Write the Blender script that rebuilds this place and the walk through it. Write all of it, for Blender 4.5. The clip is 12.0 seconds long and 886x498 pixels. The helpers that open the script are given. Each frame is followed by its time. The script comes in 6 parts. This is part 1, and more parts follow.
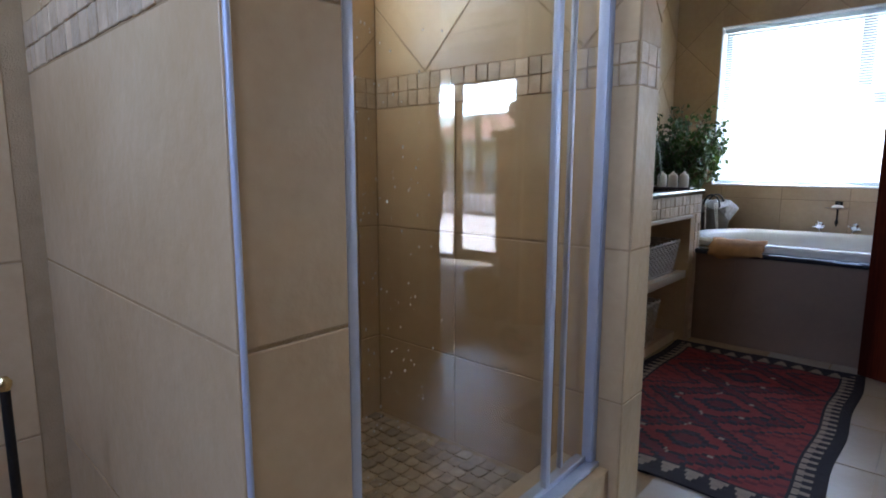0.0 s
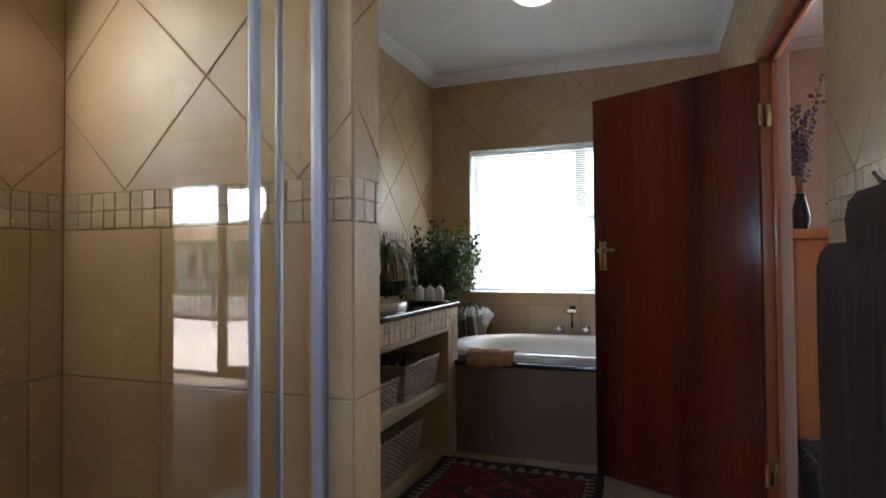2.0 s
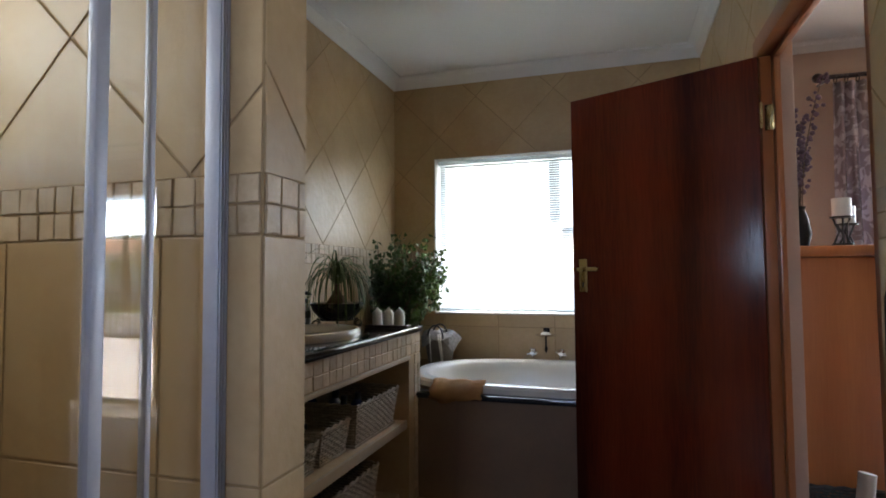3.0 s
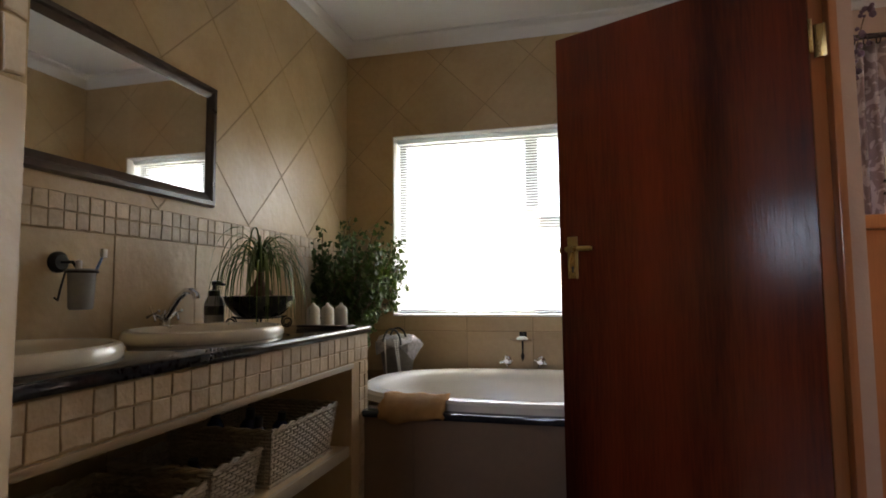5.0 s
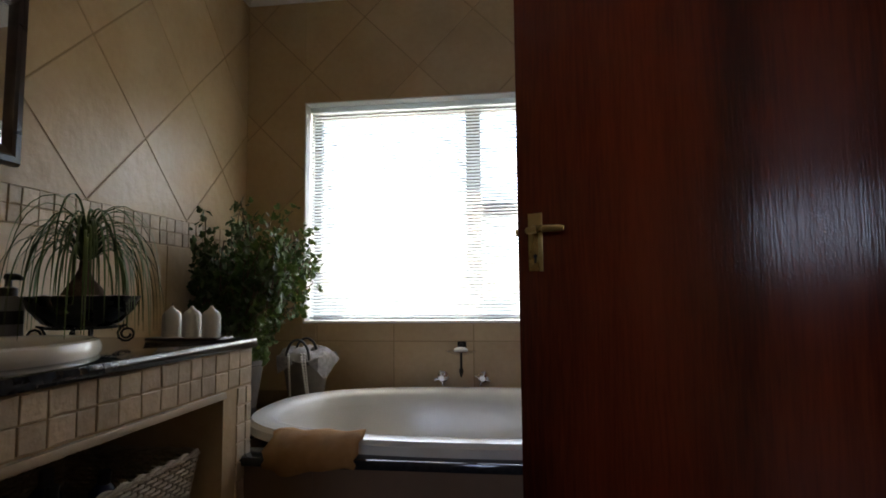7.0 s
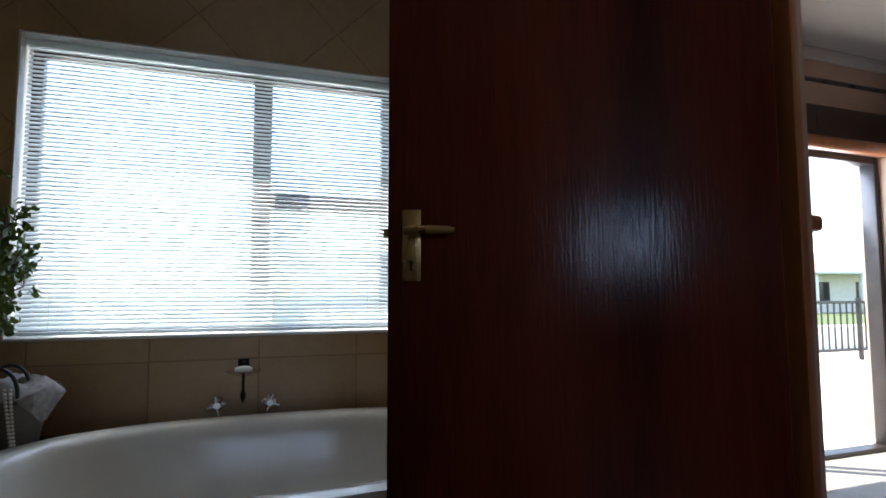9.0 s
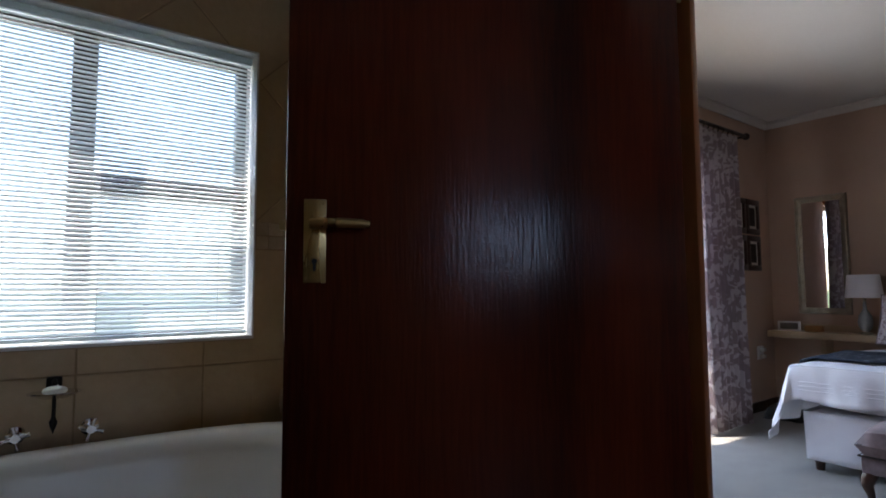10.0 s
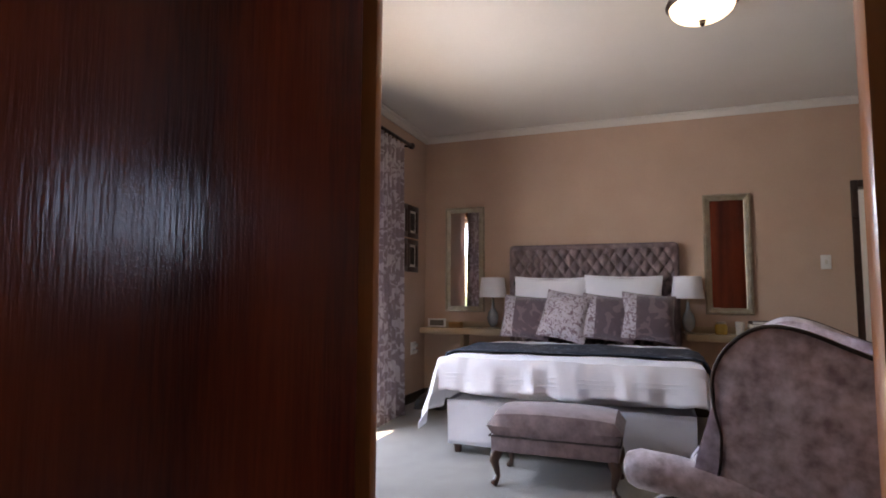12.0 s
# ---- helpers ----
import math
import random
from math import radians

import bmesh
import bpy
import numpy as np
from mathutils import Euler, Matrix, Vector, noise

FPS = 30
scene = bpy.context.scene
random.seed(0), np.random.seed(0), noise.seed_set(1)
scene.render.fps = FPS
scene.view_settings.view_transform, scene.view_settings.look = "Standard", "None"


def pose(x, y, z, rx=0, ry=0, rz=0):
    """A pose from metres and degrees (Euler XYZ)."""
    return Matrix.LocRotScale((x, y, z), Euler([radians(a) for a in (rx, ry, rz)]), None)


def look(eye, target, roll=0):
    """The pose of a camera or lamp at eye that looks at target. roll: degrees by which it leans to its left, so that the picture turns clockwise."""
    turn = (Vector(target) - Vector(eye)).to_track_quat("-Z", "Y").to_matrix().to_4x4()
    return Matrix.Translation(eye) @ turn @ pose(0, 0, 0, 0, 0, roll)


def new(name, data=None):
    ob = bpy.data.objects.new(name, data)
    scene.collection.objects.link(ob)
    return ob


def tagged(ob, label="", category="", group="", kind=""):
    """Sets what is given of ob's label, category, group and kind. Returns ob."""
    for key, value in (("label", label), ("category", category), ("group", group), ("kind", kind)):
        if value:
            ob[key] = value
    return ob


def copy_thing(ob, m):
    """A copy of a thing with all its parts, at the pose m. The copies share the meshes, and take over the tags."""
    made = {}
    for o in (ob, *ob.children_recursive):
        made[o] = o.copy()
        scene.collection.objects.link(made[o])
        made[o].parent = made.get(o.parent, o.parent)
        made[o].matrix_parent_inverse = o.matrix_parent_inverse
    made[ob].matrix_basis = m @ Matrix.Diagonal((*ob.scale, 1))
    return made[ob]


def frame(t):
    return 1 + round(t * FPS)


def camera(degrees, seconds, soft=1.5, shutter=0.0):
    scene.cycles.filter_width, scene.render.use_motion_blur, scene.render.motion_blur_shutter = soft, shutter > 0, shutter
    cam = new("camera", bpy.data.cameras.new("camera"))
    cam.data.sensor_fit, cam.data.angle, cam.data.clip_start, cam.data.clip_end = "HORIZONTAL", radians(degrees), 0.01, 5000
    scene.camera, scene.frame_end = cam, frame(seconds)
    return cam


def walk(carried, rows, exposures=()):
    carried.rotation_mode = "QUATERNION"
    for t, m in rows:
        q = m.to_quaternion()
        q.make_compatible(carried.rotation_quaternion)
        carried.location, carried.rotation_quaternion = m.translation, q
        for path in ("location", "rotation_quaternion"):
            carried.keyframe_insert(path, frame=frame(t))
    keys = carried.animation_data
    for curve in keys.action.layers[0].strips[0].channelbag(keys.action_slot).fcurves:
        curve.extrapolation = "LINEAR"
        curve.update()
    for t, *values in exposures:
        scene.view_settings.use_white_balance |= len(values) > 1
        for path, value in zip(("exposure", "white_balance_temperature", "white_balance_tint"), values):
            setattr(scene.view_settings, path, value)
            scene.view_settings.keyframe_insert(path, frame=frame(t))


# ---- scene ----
cam = camera(76.7, 12.0, soft=1.8)
PATH = [
    (0, (0.069, 0.119, 1.046), (-1.24, 1.603, 0.754), 0.1),
    (0.5, (0.089, 0.13, 1.069), (-1.035, 1.772, 0.867), 0.1),
    (1, (0.096, 0.225, 1.115), (-0.844, 1.987, 1.009), -0.1),
    (1.5, (0.118, 0.289, 1.142), (-0.689, 2.118, 1.122), -0.3),
    (2, (0.141, 0.379, 1.156), (-0.557, 2.253, 1.205), -0.4),
    (2.5, (0.101, 0.543, 1.156), (-0.528, 2.44, 1.223), -0.5),
    (3, (0.046, 0.752, 1.185), (-0.544, 2.661, 1.283), -0.4),
    (3.2, (0.030, 0.806, 1.185), (-0.554, 2.716, 1.304), -0.4),
    (4.8, (-0.042, 1.297, 1.076), (-0.544, 3.231, 1.227), -0.4),
    (5, (-0.061, 1.36, 1.067), (-0.552, 3.293, 1.215), -0.5),
    (5.5, (-0.102, 1.523, 1.075), (-0.55, 3.466, 1.227), -0.5),
    (6, (-0.131, 1.659, 1.057), (-0.529, 3.613, 1.213), -0.5),
    (6.5, (-0.124, 1.836, 1.041), (-0.483, 3.797, 1.2), -0.5),
    (6.7, (-0.128, 1.903, 1.042), (-0.458, 3.869, 1.207), -0.5),
    (8.3, (-0.389, 2.165, 1.082), (-0.08, 4.135, 1.238), 0.0),
    (8.5, (-0.415, 2.201, 1.088), (0.008, 4.15, 1.245), 0.1),
    (9, (-0.452, 2.328, 1.081), (0.221, 4.205, 1.238), -0.1),
    (9.5, (-0.505, 2.423, 1.1), (0.437, 4.181, 1.238), -0.1),
    (10, (-0.536, 2.531, 1.092), (0.662, 4.126, 1.241), -0.2),
    (10.5, (-0.58, 2.59, 1.081), (0.886, 3.942, 1.226), -0.0),
    (11, (-0.555, 2.641, 1.072), (1.116, 3.73, 1.217), 0.0),
    (11.5, (-0.415, 2.674, 1.08), (1.373, 3.558, 1.223), -0.0),
    (12, (-0.241, 2.711, 1.041), (1.627, 3.406, 1.205), 0.3),
]
EXPOSURES = [(0, 4.16, 5800, 12), (0.5, 4.02, 6050, 12), (1, 3.9, 6500, 13), (1.5, 3.85, 6800, 13), (3.2, 3.7, 7000, 11), (5, 3.7, 8300, 15), (5.5, 3.65, 8500, 16), (6.5, 3.4, 8000, 15), (8.5, 2.5, 6600, 11), (9.5, 2.25, 6500, 10), (10, 2.15, 6450, 12), (10.5, 2.25, 6500, 14), (11.2, 2.57, 7000, 16), (12, 3.15, 7500, 19)]
walk(cam, [(t, look(eye, target, roll)) for t, eye, target, roll in PATH], EXPOSURES)

# ---- world, sun, large lights ----
world = bpy.data.worlds.new("world")
scene.world = world
world.use_nodes = True
wn = world.node_tree.nodes
sky = wn.new("ShaderNodeTexSky")
sky.sky_type, sky.sun_disc, sky.sun_elevation, sky.sun_rotation = "NISHITA", False, radians(68), radians(-54)
world.node_tree.links.new(sky.outputs[0], wn["Background"].inputs[0])
wn["Background"].inputs[1].default_value = 0.15


def lamp(name, kind, m, energy, colour=(1, 1, 1), size=(1, 1)):
    data = bpy.data.lights.new(name, kind)
    data.energy, data.color = energy, colour
    if kind == "AREA":
        data.shape, data.size, data.size_y = "RECTANGLE", size[0], size[1]
    ob = new(name, data)
    ob.matrix_basis = m
    return ob


sun = lamp("sun", "SUN", look((0, 0, 0), (0.33, -0.24, -0.91)), 3.0, (1, 0.94, 0.85))
sun.data.angle = radians(0.5)
# the sky's light in the openings
lamp("sky_bath_window", "AREA", look((-0.53, 5.08, 1.47), (-0.53, 3, 2.2)), 1.9, (0.86, 0.93, 1.0), (1.45, 1.25))
lamp("sky_sliding_door", "AREA", look((2.7, 5.2, 1.80), (2.7, 3, 0.9)), 9, (0.62, 0.77, 1.0), (2.1, 0.36))
lamp("sky_shower_window", "AREA", look((-1.63, 1.17, 1.85), (-0.6, 1.2, 0.8)), 0.5, (0.9, 0.95, 1.0), (0.4, 0.7))
lamp("sky_toilet_window", "AREA", look((-0.34, -1.03, 1.85), (-0.7, 0.5, 1.9)), 1.5, (0.45, 0.6, 1.0), (0.46, 0.7))

# ---- materials ----
def material(name, a, b=None, rough=0.5, metal=0.0, scale=6.0, fine=90.0, bump=0.1, bump_scale=None, rnd=0.0, coat=0.0, sheen=0.0, stretch=(1, 1, 1), rough_var=0.08, island=False):
    """Two colours mixed by coarse and fine noise in world space, with fine relief and uneven gloss."""
    m = bpy.data.materials.new(name)
    m.use_nodes = True
    n, l = m.node_tree.nodes, m.node_tree.links
    p = n["Principled BSDF"]
    b = b or tuple(c * 0.75 for c in a)
    geo, mp = n.new("ShaderNodeNewGeometry"), n.new("ShaderNodeMapping")
    mp.inputs["Scale"].default_value = stretch
    l.new(geo.outputs["Position"], mp.inputs["Vector"])
    n1, n2 = n.new("ShaderNodeTexNoise"), n.new("ShaderNodeTexNoise")
    n1.inputs["Scale"].default_value, n1.inputs["Detail"].default_value = scale, 5
    n2.inputs["Scale"].default_value, n2.inputs["Detail"].default_value = fine, 3
    for t in (n1, n2):
        l.new(mp.outputs[0], t.inputs["Vector"])
    add = n.new("ShaderNodeMath")
    add.operation = "MULTIPLY_ADD"
    add.inputs[1].default_value = 0.35
    l.new(n2.outputs[0], add.inputs[0])
    l.new(n1.outputs[0], add.inputs[2])
    ramp = n.new("ShaderNodeMapRange")
    ramp.inputs["From Min"].default_value, ramp.inputs["From Max"].default_value = 0.45, 0.9
    l.new(add.outputs[0], ramp.inputs["Value"])
    mix = n.new("ShaderNodeMix")
    mix.data_type = "RGBA"
    mix.inputs["A"].default_value, mix.inputs["B"].default_value = (*a, 1), (*b, 1)
    l.new(ramp.outputs[0], mix.inputs["Factor"])
    colour = mix.outputs["Result"]
    if rnd:
        info = n.new("ShaderNodeNewGeometry" if island else "ShaderNodeObjectInfo")
        hsv, mr = n.new("ShaderNodeHueSaturation"), n.new("ShaderNodeMapRange")
        mr.inputs["To Min"].default_value, mr.inputs["To Max"].default_value = 1 - rnd, 1 + rnd
        l.new(info.outputs["Random Per Island" if island else "Random"], mr.inputs["Value"])
        l.new(mr.outputs[0], hsv.inputs["Value"])
        l.new(colour, hsv.inputs["Color"])
        colour = hsv.outputs[0]
    l.new(colour, p.inputs["Base Color"])
    rr = n.new("ShaderNodeMapRange")
    rr.inputs["To Min"].default_value, rr.inputs["To Max"].default_value = max(0.02, rough - rough_var), min(1, rough + rough_var)
    l.new(n1.outputs[0], rr.inputs["Value"])
    l.new(rr.outputs[0], p.inputs["Roughness"])
    p.inputs["Metallic"].default_value = metal
    p.inputs["Coat Weight"].default_value = coat
    p.inputs["Coat Roughness"].default_value = 0.15
    p.inputs["Sheen Weight"].default_value = sheen
    if bump:
        bp, nb = n.new("ShaderNodeBump"), n.new("ShaderNodeTexNoise")
        nb.inputs["Scale"].default_value, nb.inputs["Detail"].default_value = bump_scale or fine, 4
        l.new(mp.outputs[0], nb.inputs["Vector"])
        bp.inputs["Strength"].default_value, bp.inputs["Distance"].default_value = bump, 0.01
        l.new(nb.outputs[0], bp.inputs["Height"])
        l.new(bp.outputs[0], p.inputs["Normal"])
    return m


def glass_material(name, tint=(1, 1, 1), rough=0.0, ior=1.5):
    m = bpy.data.materials.new(name)
    m.use_nodes = True
    n, l = m.node_tree.nodes, m.node_tree.links
    n.remove(n["Principled BSDF"])
    tr, gl, lw, mx = n.new("ShaderNodeBsdfTransparent"), n.new("ShaderNodeBsdfGlossy"), n.new("ShaderNodeLayerWeight"), n.new("ShaderNodeMixShader")
    tr.inputs[0].default_value, gl.inputs["Roughness"].default_value, lw.inputs[0].default_value = (*tint, 1), rough, 0.5
    pw, fr = n.new("ShaderNodeMath"), n.new("ShaderNodeMath")
    pw.operation, fr.operation = "POWER", "MULTIPLY_ADD"
    f0 = ((ior - 1) / (ior + 1)) ** 2
    pw.inputs[1].default_value, fr.inputs[1].default_value, fr.inputs[2].default_value = 5.0, 1 - f0, f0
    l.new(lw.outputs["Facing"], pw.inputs[0])
    l.new(pw.outputs[0], fr.inputs[0])
    for a, b in ((fr.outputs[0], mx.inputs[0]), (tr.outputs[0], mx.inputs[1]), (gl.outputs[0], mx.inputs[2]), (mx.outputs[0], n["Material Output"].inputs[0])):
        l.new(a, b)
    return m


def wood_material(name, dark, light, rough=0.35, axis="Z", bands=9.0, coat=0.0, bump=0.05):
    """Grain that runs along one axis: stretched noise for the figure, fine streaks for the pores."""
    k = {"X": (0.06, 1, 1), "Y": (1, 0.06, 1), "Z": (1, 1, 0.06)}[axis]
    m = material(name, dark, light, rough, scale=bands, fine=140, bump=bump, bump_scale=220, stretch=k, coat=coat)
    return m


def pattern_material(name, ground, figure, scale=9.0, rough=0.8, bump=0.25, cut=0.5, sheen=0.2):
    """Cloth with a woven or printed figure of curled blotches."""
    m = material(name, ground, tuple(c * 0.85 for c in ground), rough, scale=14, fine=260, bump=bump, bump_scale=420, sheen=sheen)
    n, l = m.node_tree.nodes, m.node_tree.links
    p = n["Principled BSDF"]
    old = p.inputs["Base Color"].links[0].from_socket
    geo, no, st = n.new("ShaderNodeNewGeometry"), n.new("ShaderNodeTexNoise"), n.new("ShaderNodeMapRange")
    no.inputs["Scale"].default_value, no.inputs["Detail"].default_value, no.inputs["Distortion"].default_value = scale, 1.5, 1.6
    st.inputs["From Min"].default_value, st.inputs["From Max"].default_value = cut - 0.015, cut + 0.015
    mx = n.new("ShaderNodeMix")
    mx.data_type = "RGBA"
    mx.inputs["B"].default_value = (*figure, 1)
    l.new(geo.outputs["Position"], no.inputs["Vector"])
    l.new(no.outputs[0], st.inputs["Value"])
    l.new(st.outputs[0], mx.inputs["Factor"])
    l.new(old, mx.inputs["A"])
    l.new(mx.outputs["Result"], p.inputs["Base Color"])
    return m


def glow_material(name, colour, strength):
    m = bpy.data.materials.new(name)
    m.use_nodes = True
    p = m.node_tree.nodes["Principled BSDF"]
    p.inputs["Base Color"].default_value = (*colour, 1)
    p.inputs["Emission Color"].default_value, p.inputs["Emission Strength"].default_value = (*colour, 1), strength
    return m



def translucent(m, colour, share):
    """Lets a part of the light through a thin leaf or slat."""
    n, l = m.node_tree.nodes, m.node_tree.links
    tr, mx = n.new("ShaderNodeBsdfTranslucent"), n.new("ShaderNodeMixShader")
    tr.inputs[0].default_value, mx.inputs[0].default_value = (*colour, 1), share
    l.new(n["Principled BSDF"].outputs[0], mx.inputs[1])
    l.new(tr.outputs[0], mx.inputs[2])
    l.new(mx.outputs[0], n["Material Output"].inputs[0])
    return m


TILE = material("wall_tile", (0.56, 0.40, 0.225), (0.46, 0.31, 0.16), 0.36, scale=3.5, fine=38, bump=0.32, bump_scale=20, rnd=0.05)
GROUT = material("grout", (0.40, 0.275, 0.145), (0.33, 0.22, 0.11), 0.85, scale=20, fine=200, bump=0.3)
MOSAIC = material("mosaic_stone", (0.60, 0.46, 0.30), (0.45, 0.32, 0.19), 0.42, scale=22, fine=120, bump=0.22, bump_scale=70, rnd=0.16)
FLOOR_TILE = material("floor_tile", (0.40, 0.30, 0.19), (0.34, 0.25, 0.15), 0.38, scale=4, fine=50, bump=0.08, bump_scale=30, rnd=0.04)
PEBBLE = material("shower_stone", (0.42, 0.30, 0.17), (0.26, 0.18, 0.10), 0.4, scale=25, fine=140, bump=0.2, rnd=0.3)
PLASTER = material("beige_plaster", (0.53, 0.375, 0.28), (0.48, 0.335, 0.245), 0.85, scale=2.5, fine=70, bump=0.12, bump_scale=120)
CEILING_BED = material("cream_ceiling", (0.66, 0.63, 0.58), (0.62, 0.59, 0.54), 0.9, scale=1.5, fine=40, bump=0.05)
CEILING = material("white_ceiling", (0.80, 0.79, 0.77), (0.76, 0.75, 0.73), 0.9, scale=1.5, fine=40, bump=0.05)
WHITE_PAINT = material("white_paint", (0.78, 0.76, 0.73), (0.73, 0.71, 0.68), 0.55, scale=4, fine=80, bump=0.04)
DOOR_WOOD = wood_material("red_mahogany", (0.050, 0.0085, 0.0045), (0.20, 0.032, 0.012), 0.19, "Z", 5, coat=0.0, bump=0.10)
DOOR_WOOD.node_tree.nodes["Principled BSDF"].inputs["Specular IOR Level"].default_value = 0.38
FRAME_WOOD = wood_material("orange_meranti", (0.36, 0.12, 0.035), (0.47, 0.18, 0.06), 0.32, "Z", 18, coat=0.3)
PINE = wood_material("orange_pine", (0.42, 0.13, 0.035), (0.55, 0.20, 0.06), 0.4, "Z", 9, coat=0.2)
DARK_WOOD = wood_material("dark_stained_wood", (0.030, 0.014, 0.010), (0.055, 0.026, 0.018), 0.3, "Y", 20, coat=0.4)
LEG_WOOD = wood_material("dark_leg_wood", (0.035, 0.014, 0.008), (0.07, 0.028, 0.014), 0.3, "Z", 20, coat=0.3)
OAK = wood_material("pale_oak", (0.42, 0.31, 0.19), (0.50, 0.38, 0.25), 0.5, "Y", 14)
GRANITE = material("black_granite", (0.012, 0.013, 0.016), (0.028, 0.030, 0.034), 0.08, scale=60, fine=260, bump=0.0, rough_var=0.03)
CERAMIC = material("white_ceramic", (0.70, 0.67, 0.60), (0.67, 0.64, 0.57), 0.2, scale=2, fine=30, bump=0.0, rough_var=0.03)
CREAM_CERAMIC = material("cream_ceramic", (0.76, 0.68, 0.55), (0.73, 0.65, 0.52), 0.10, scale=2, fine=30, bump=0.0, rough_var=0.03)
CHROME = material("chrome", (0.78, 0.78, 0.79), (0.70, 0.70, 0.72), 0.10, 1.0, scale=12, fine=80, bump=0.0, rough_var=0.05)
BRASS = material("brushed_brass", (0.62, 0.47, 0.22), (0.52, 0.38, 0.17), 0.28, 1.0, scale=25, fine=240, bump=0.08, stretch=(1, 1, 0.2))
ALUMINIUM = material("satin_aluminium", (0.50, 0.52, 0.60), (0.44, 0.46, 0.54), 0.45, 0.25, scale=10, fine=160, bump=0.04)
DARK_ALUMINIUM = material("bronze_aluminium", (0.035, 0.030, 0.028), (0.05, 0.043, 0.04), 0.4, 0.6, scale=10, fine=160, bump=0.04)
IRON = material("dark_iron", (0.025, 0.022, 0.02), (0.04, 0.035, 0.03), 0.5, 0.8, scale=20, fine=200, bump=0.2)
SLAT = material("white_blind_slat", (0.74, 0.76, 0.78), (0.70, 0.72, 0.74), 0.45, scale=5, fine=60, bump=0.02)
BLACK_PLASTIC = material("black_plastic", (0.02, 0.02, 0.022), (0.03, 0.03, 0.03), 0.4, scale=20, fine=160, bump=0.05)
CLEAR = glass_material("clear_glass")
SHOWER_GLASS = glass_material("shower_glass", (0.97, 0.985, 0.975))
MIRROR = material("mirror_silver", (0.86, 0.86, 0.85), (0.85, 0.85, 0.84), 0.02, 1.0, scale=1, fine=5, bump=0, rough_var=0.005)
WICKER = material("pale_wicker", (0.38, 0.305, 0.21), (0.27, 0.21, 0.135), 0.7, scale=30, fine=180, bump=0.3, rnd=0.1, island=True)
LEAF = material("ivy_leaf", (0.016, 0.040, 0.009), (0.042, 0.08, 0.017), 0.45, scale=12, fine=90, bump=0.1, rnd=0.45, island=True)
BLADE = material("palm_blade", (0.06, 0.11, 0.03), (0.12, 0.15, 0.05), 0.45, scale=12, fine=90, bump=0.1, rnd=0.3, island=True)
BARK = material("bark", (0.14, 0.09, 0.05), (0.08, 0.05, 0.03), 0.85, scale=30, fine=180, bump=0.5)
TAN_CLOTH = material("tan_towel", (0.46, 0.24, 0.085), (0.37, 0.19, 0.065), 0.95, scale=30, fine=400, bump=0.6, bump_scale=500)
BROWN_CLOTH = material("dark_brown_towel", (0.030, 0.013, 0.008), (0.042, 0.020, 0.013), 0.95, scale=30, fine=400, bump=0.7, bump_scale=450)
WHITE_CLOTH = material("white_cotton", (0.78, 0.77, 0.80), (0.72, 0.71, 0.75), 0.9, scale=8, fine=300, bump=0.2, bump_scale=500, sheen=0.2)
MAUVE = material("mauve_velvet", (0.135, 0.088, 0.088), (0.27, 0.195, 0.197), 0.6, scale=14, fine=60, bump=0.15, bump_scale=260, sheen=0.25)
CRUSHED = material("crushed_velvet", (0.28, 0.22, 0.26), (0.80, 0.74, 0.83), 0.5, scale=20, fine=48, bump=0.3, bump_scale=40, sheen=0.7)
# wall tile toned down: the bath panel's shade is put into this colour
SHADED_BATH_TILE = material("shaded_bath_tile", (0.215, 0.135, 0.085), (0.175, 0.11, 0.068), 0.35, scale=3.5, fine=38, bump=0.1, bump_scale=16, rnd=0.05)
PIPING = material("dark_piping", (0.03, 0.02, 0.02), (0.05, 0.035, 0.03), 0.7, scale=30, fine=300, bump=0.2)
SLATE_CLOTH = pattern_material("slate_throw", (0.013, 0.020, 0.034), (0.10, 0.115, 0.14), 13, cut=0.62, sheen=0.0)
DAMASK = pattern_material("damask_curtain", (0.29, 0.215, 0.22), (0.62, 0.57, 0.58), 11, cut=0.52)
ROSE = pattern_material("flower_cushion", (0.42, 0.36, 0.38), (0.16, 0.10, 0.115), 30, cut=0.55)
PLUM = pattern_material("plum_cushion", (0.10, 0.060, 0.070), (0.16, 0.10, 0.11), 8, cut=0.55, sheen=0.6)
CARPET = material("grey_carpet", (0.30, 0.28, 0.245), (0.25, 0.235, 0.205), 0.97, scale=6, fine=500, bump=0.6, bump_scale=380, sheen=0.2)
PAPER = material("paper", (0.68, 0.66, 0.60), (0.62, 0.60, 0.55), 0.8, scale=10, fine=90, bump=0.05)
WAX = material("white_wax", (0.82, 0.79, 0.70), (0.78, 0.75, 0.66), 0.4, scale=10, fine=90, bump=0.05)
SILVER = material("silver_frame", (0.42, 0.37, 0.28), (0.30, 0.26, 0.19), 0.38, 0.7, scale=20, fine=140, bump=0.25)
SHADE = material("lamp_shade", (0.74, 0.72, 0.74), (0.70, 0.68, 0.70), 0.9, scale=10, fine=300, bump=0.15)
STUCCO = material("white_stucco", (0.72, 0.69, 0.64), (0.64, 0.61, 0.56), 0.9, scale=3, fine=60, bump=0.3)
PAVING = material("pale_paving", (0.74, 0.70, 0.64), (0.66, 0.62, 0.56), 0.85, scale=3, fine=70, bump=0.2)
ROOF = material("clay_roof", (0.42, 0.24, 0.17), (0.34, 0.19, 0.13), 0.8, scale=6, fine=80, bump=0.3)
GRASS = material("lawn", (0.07, 0.11, 0.035), (0.10, 0.13, 0.05), 0.95, scale=5, fine=120, bump=0.5)
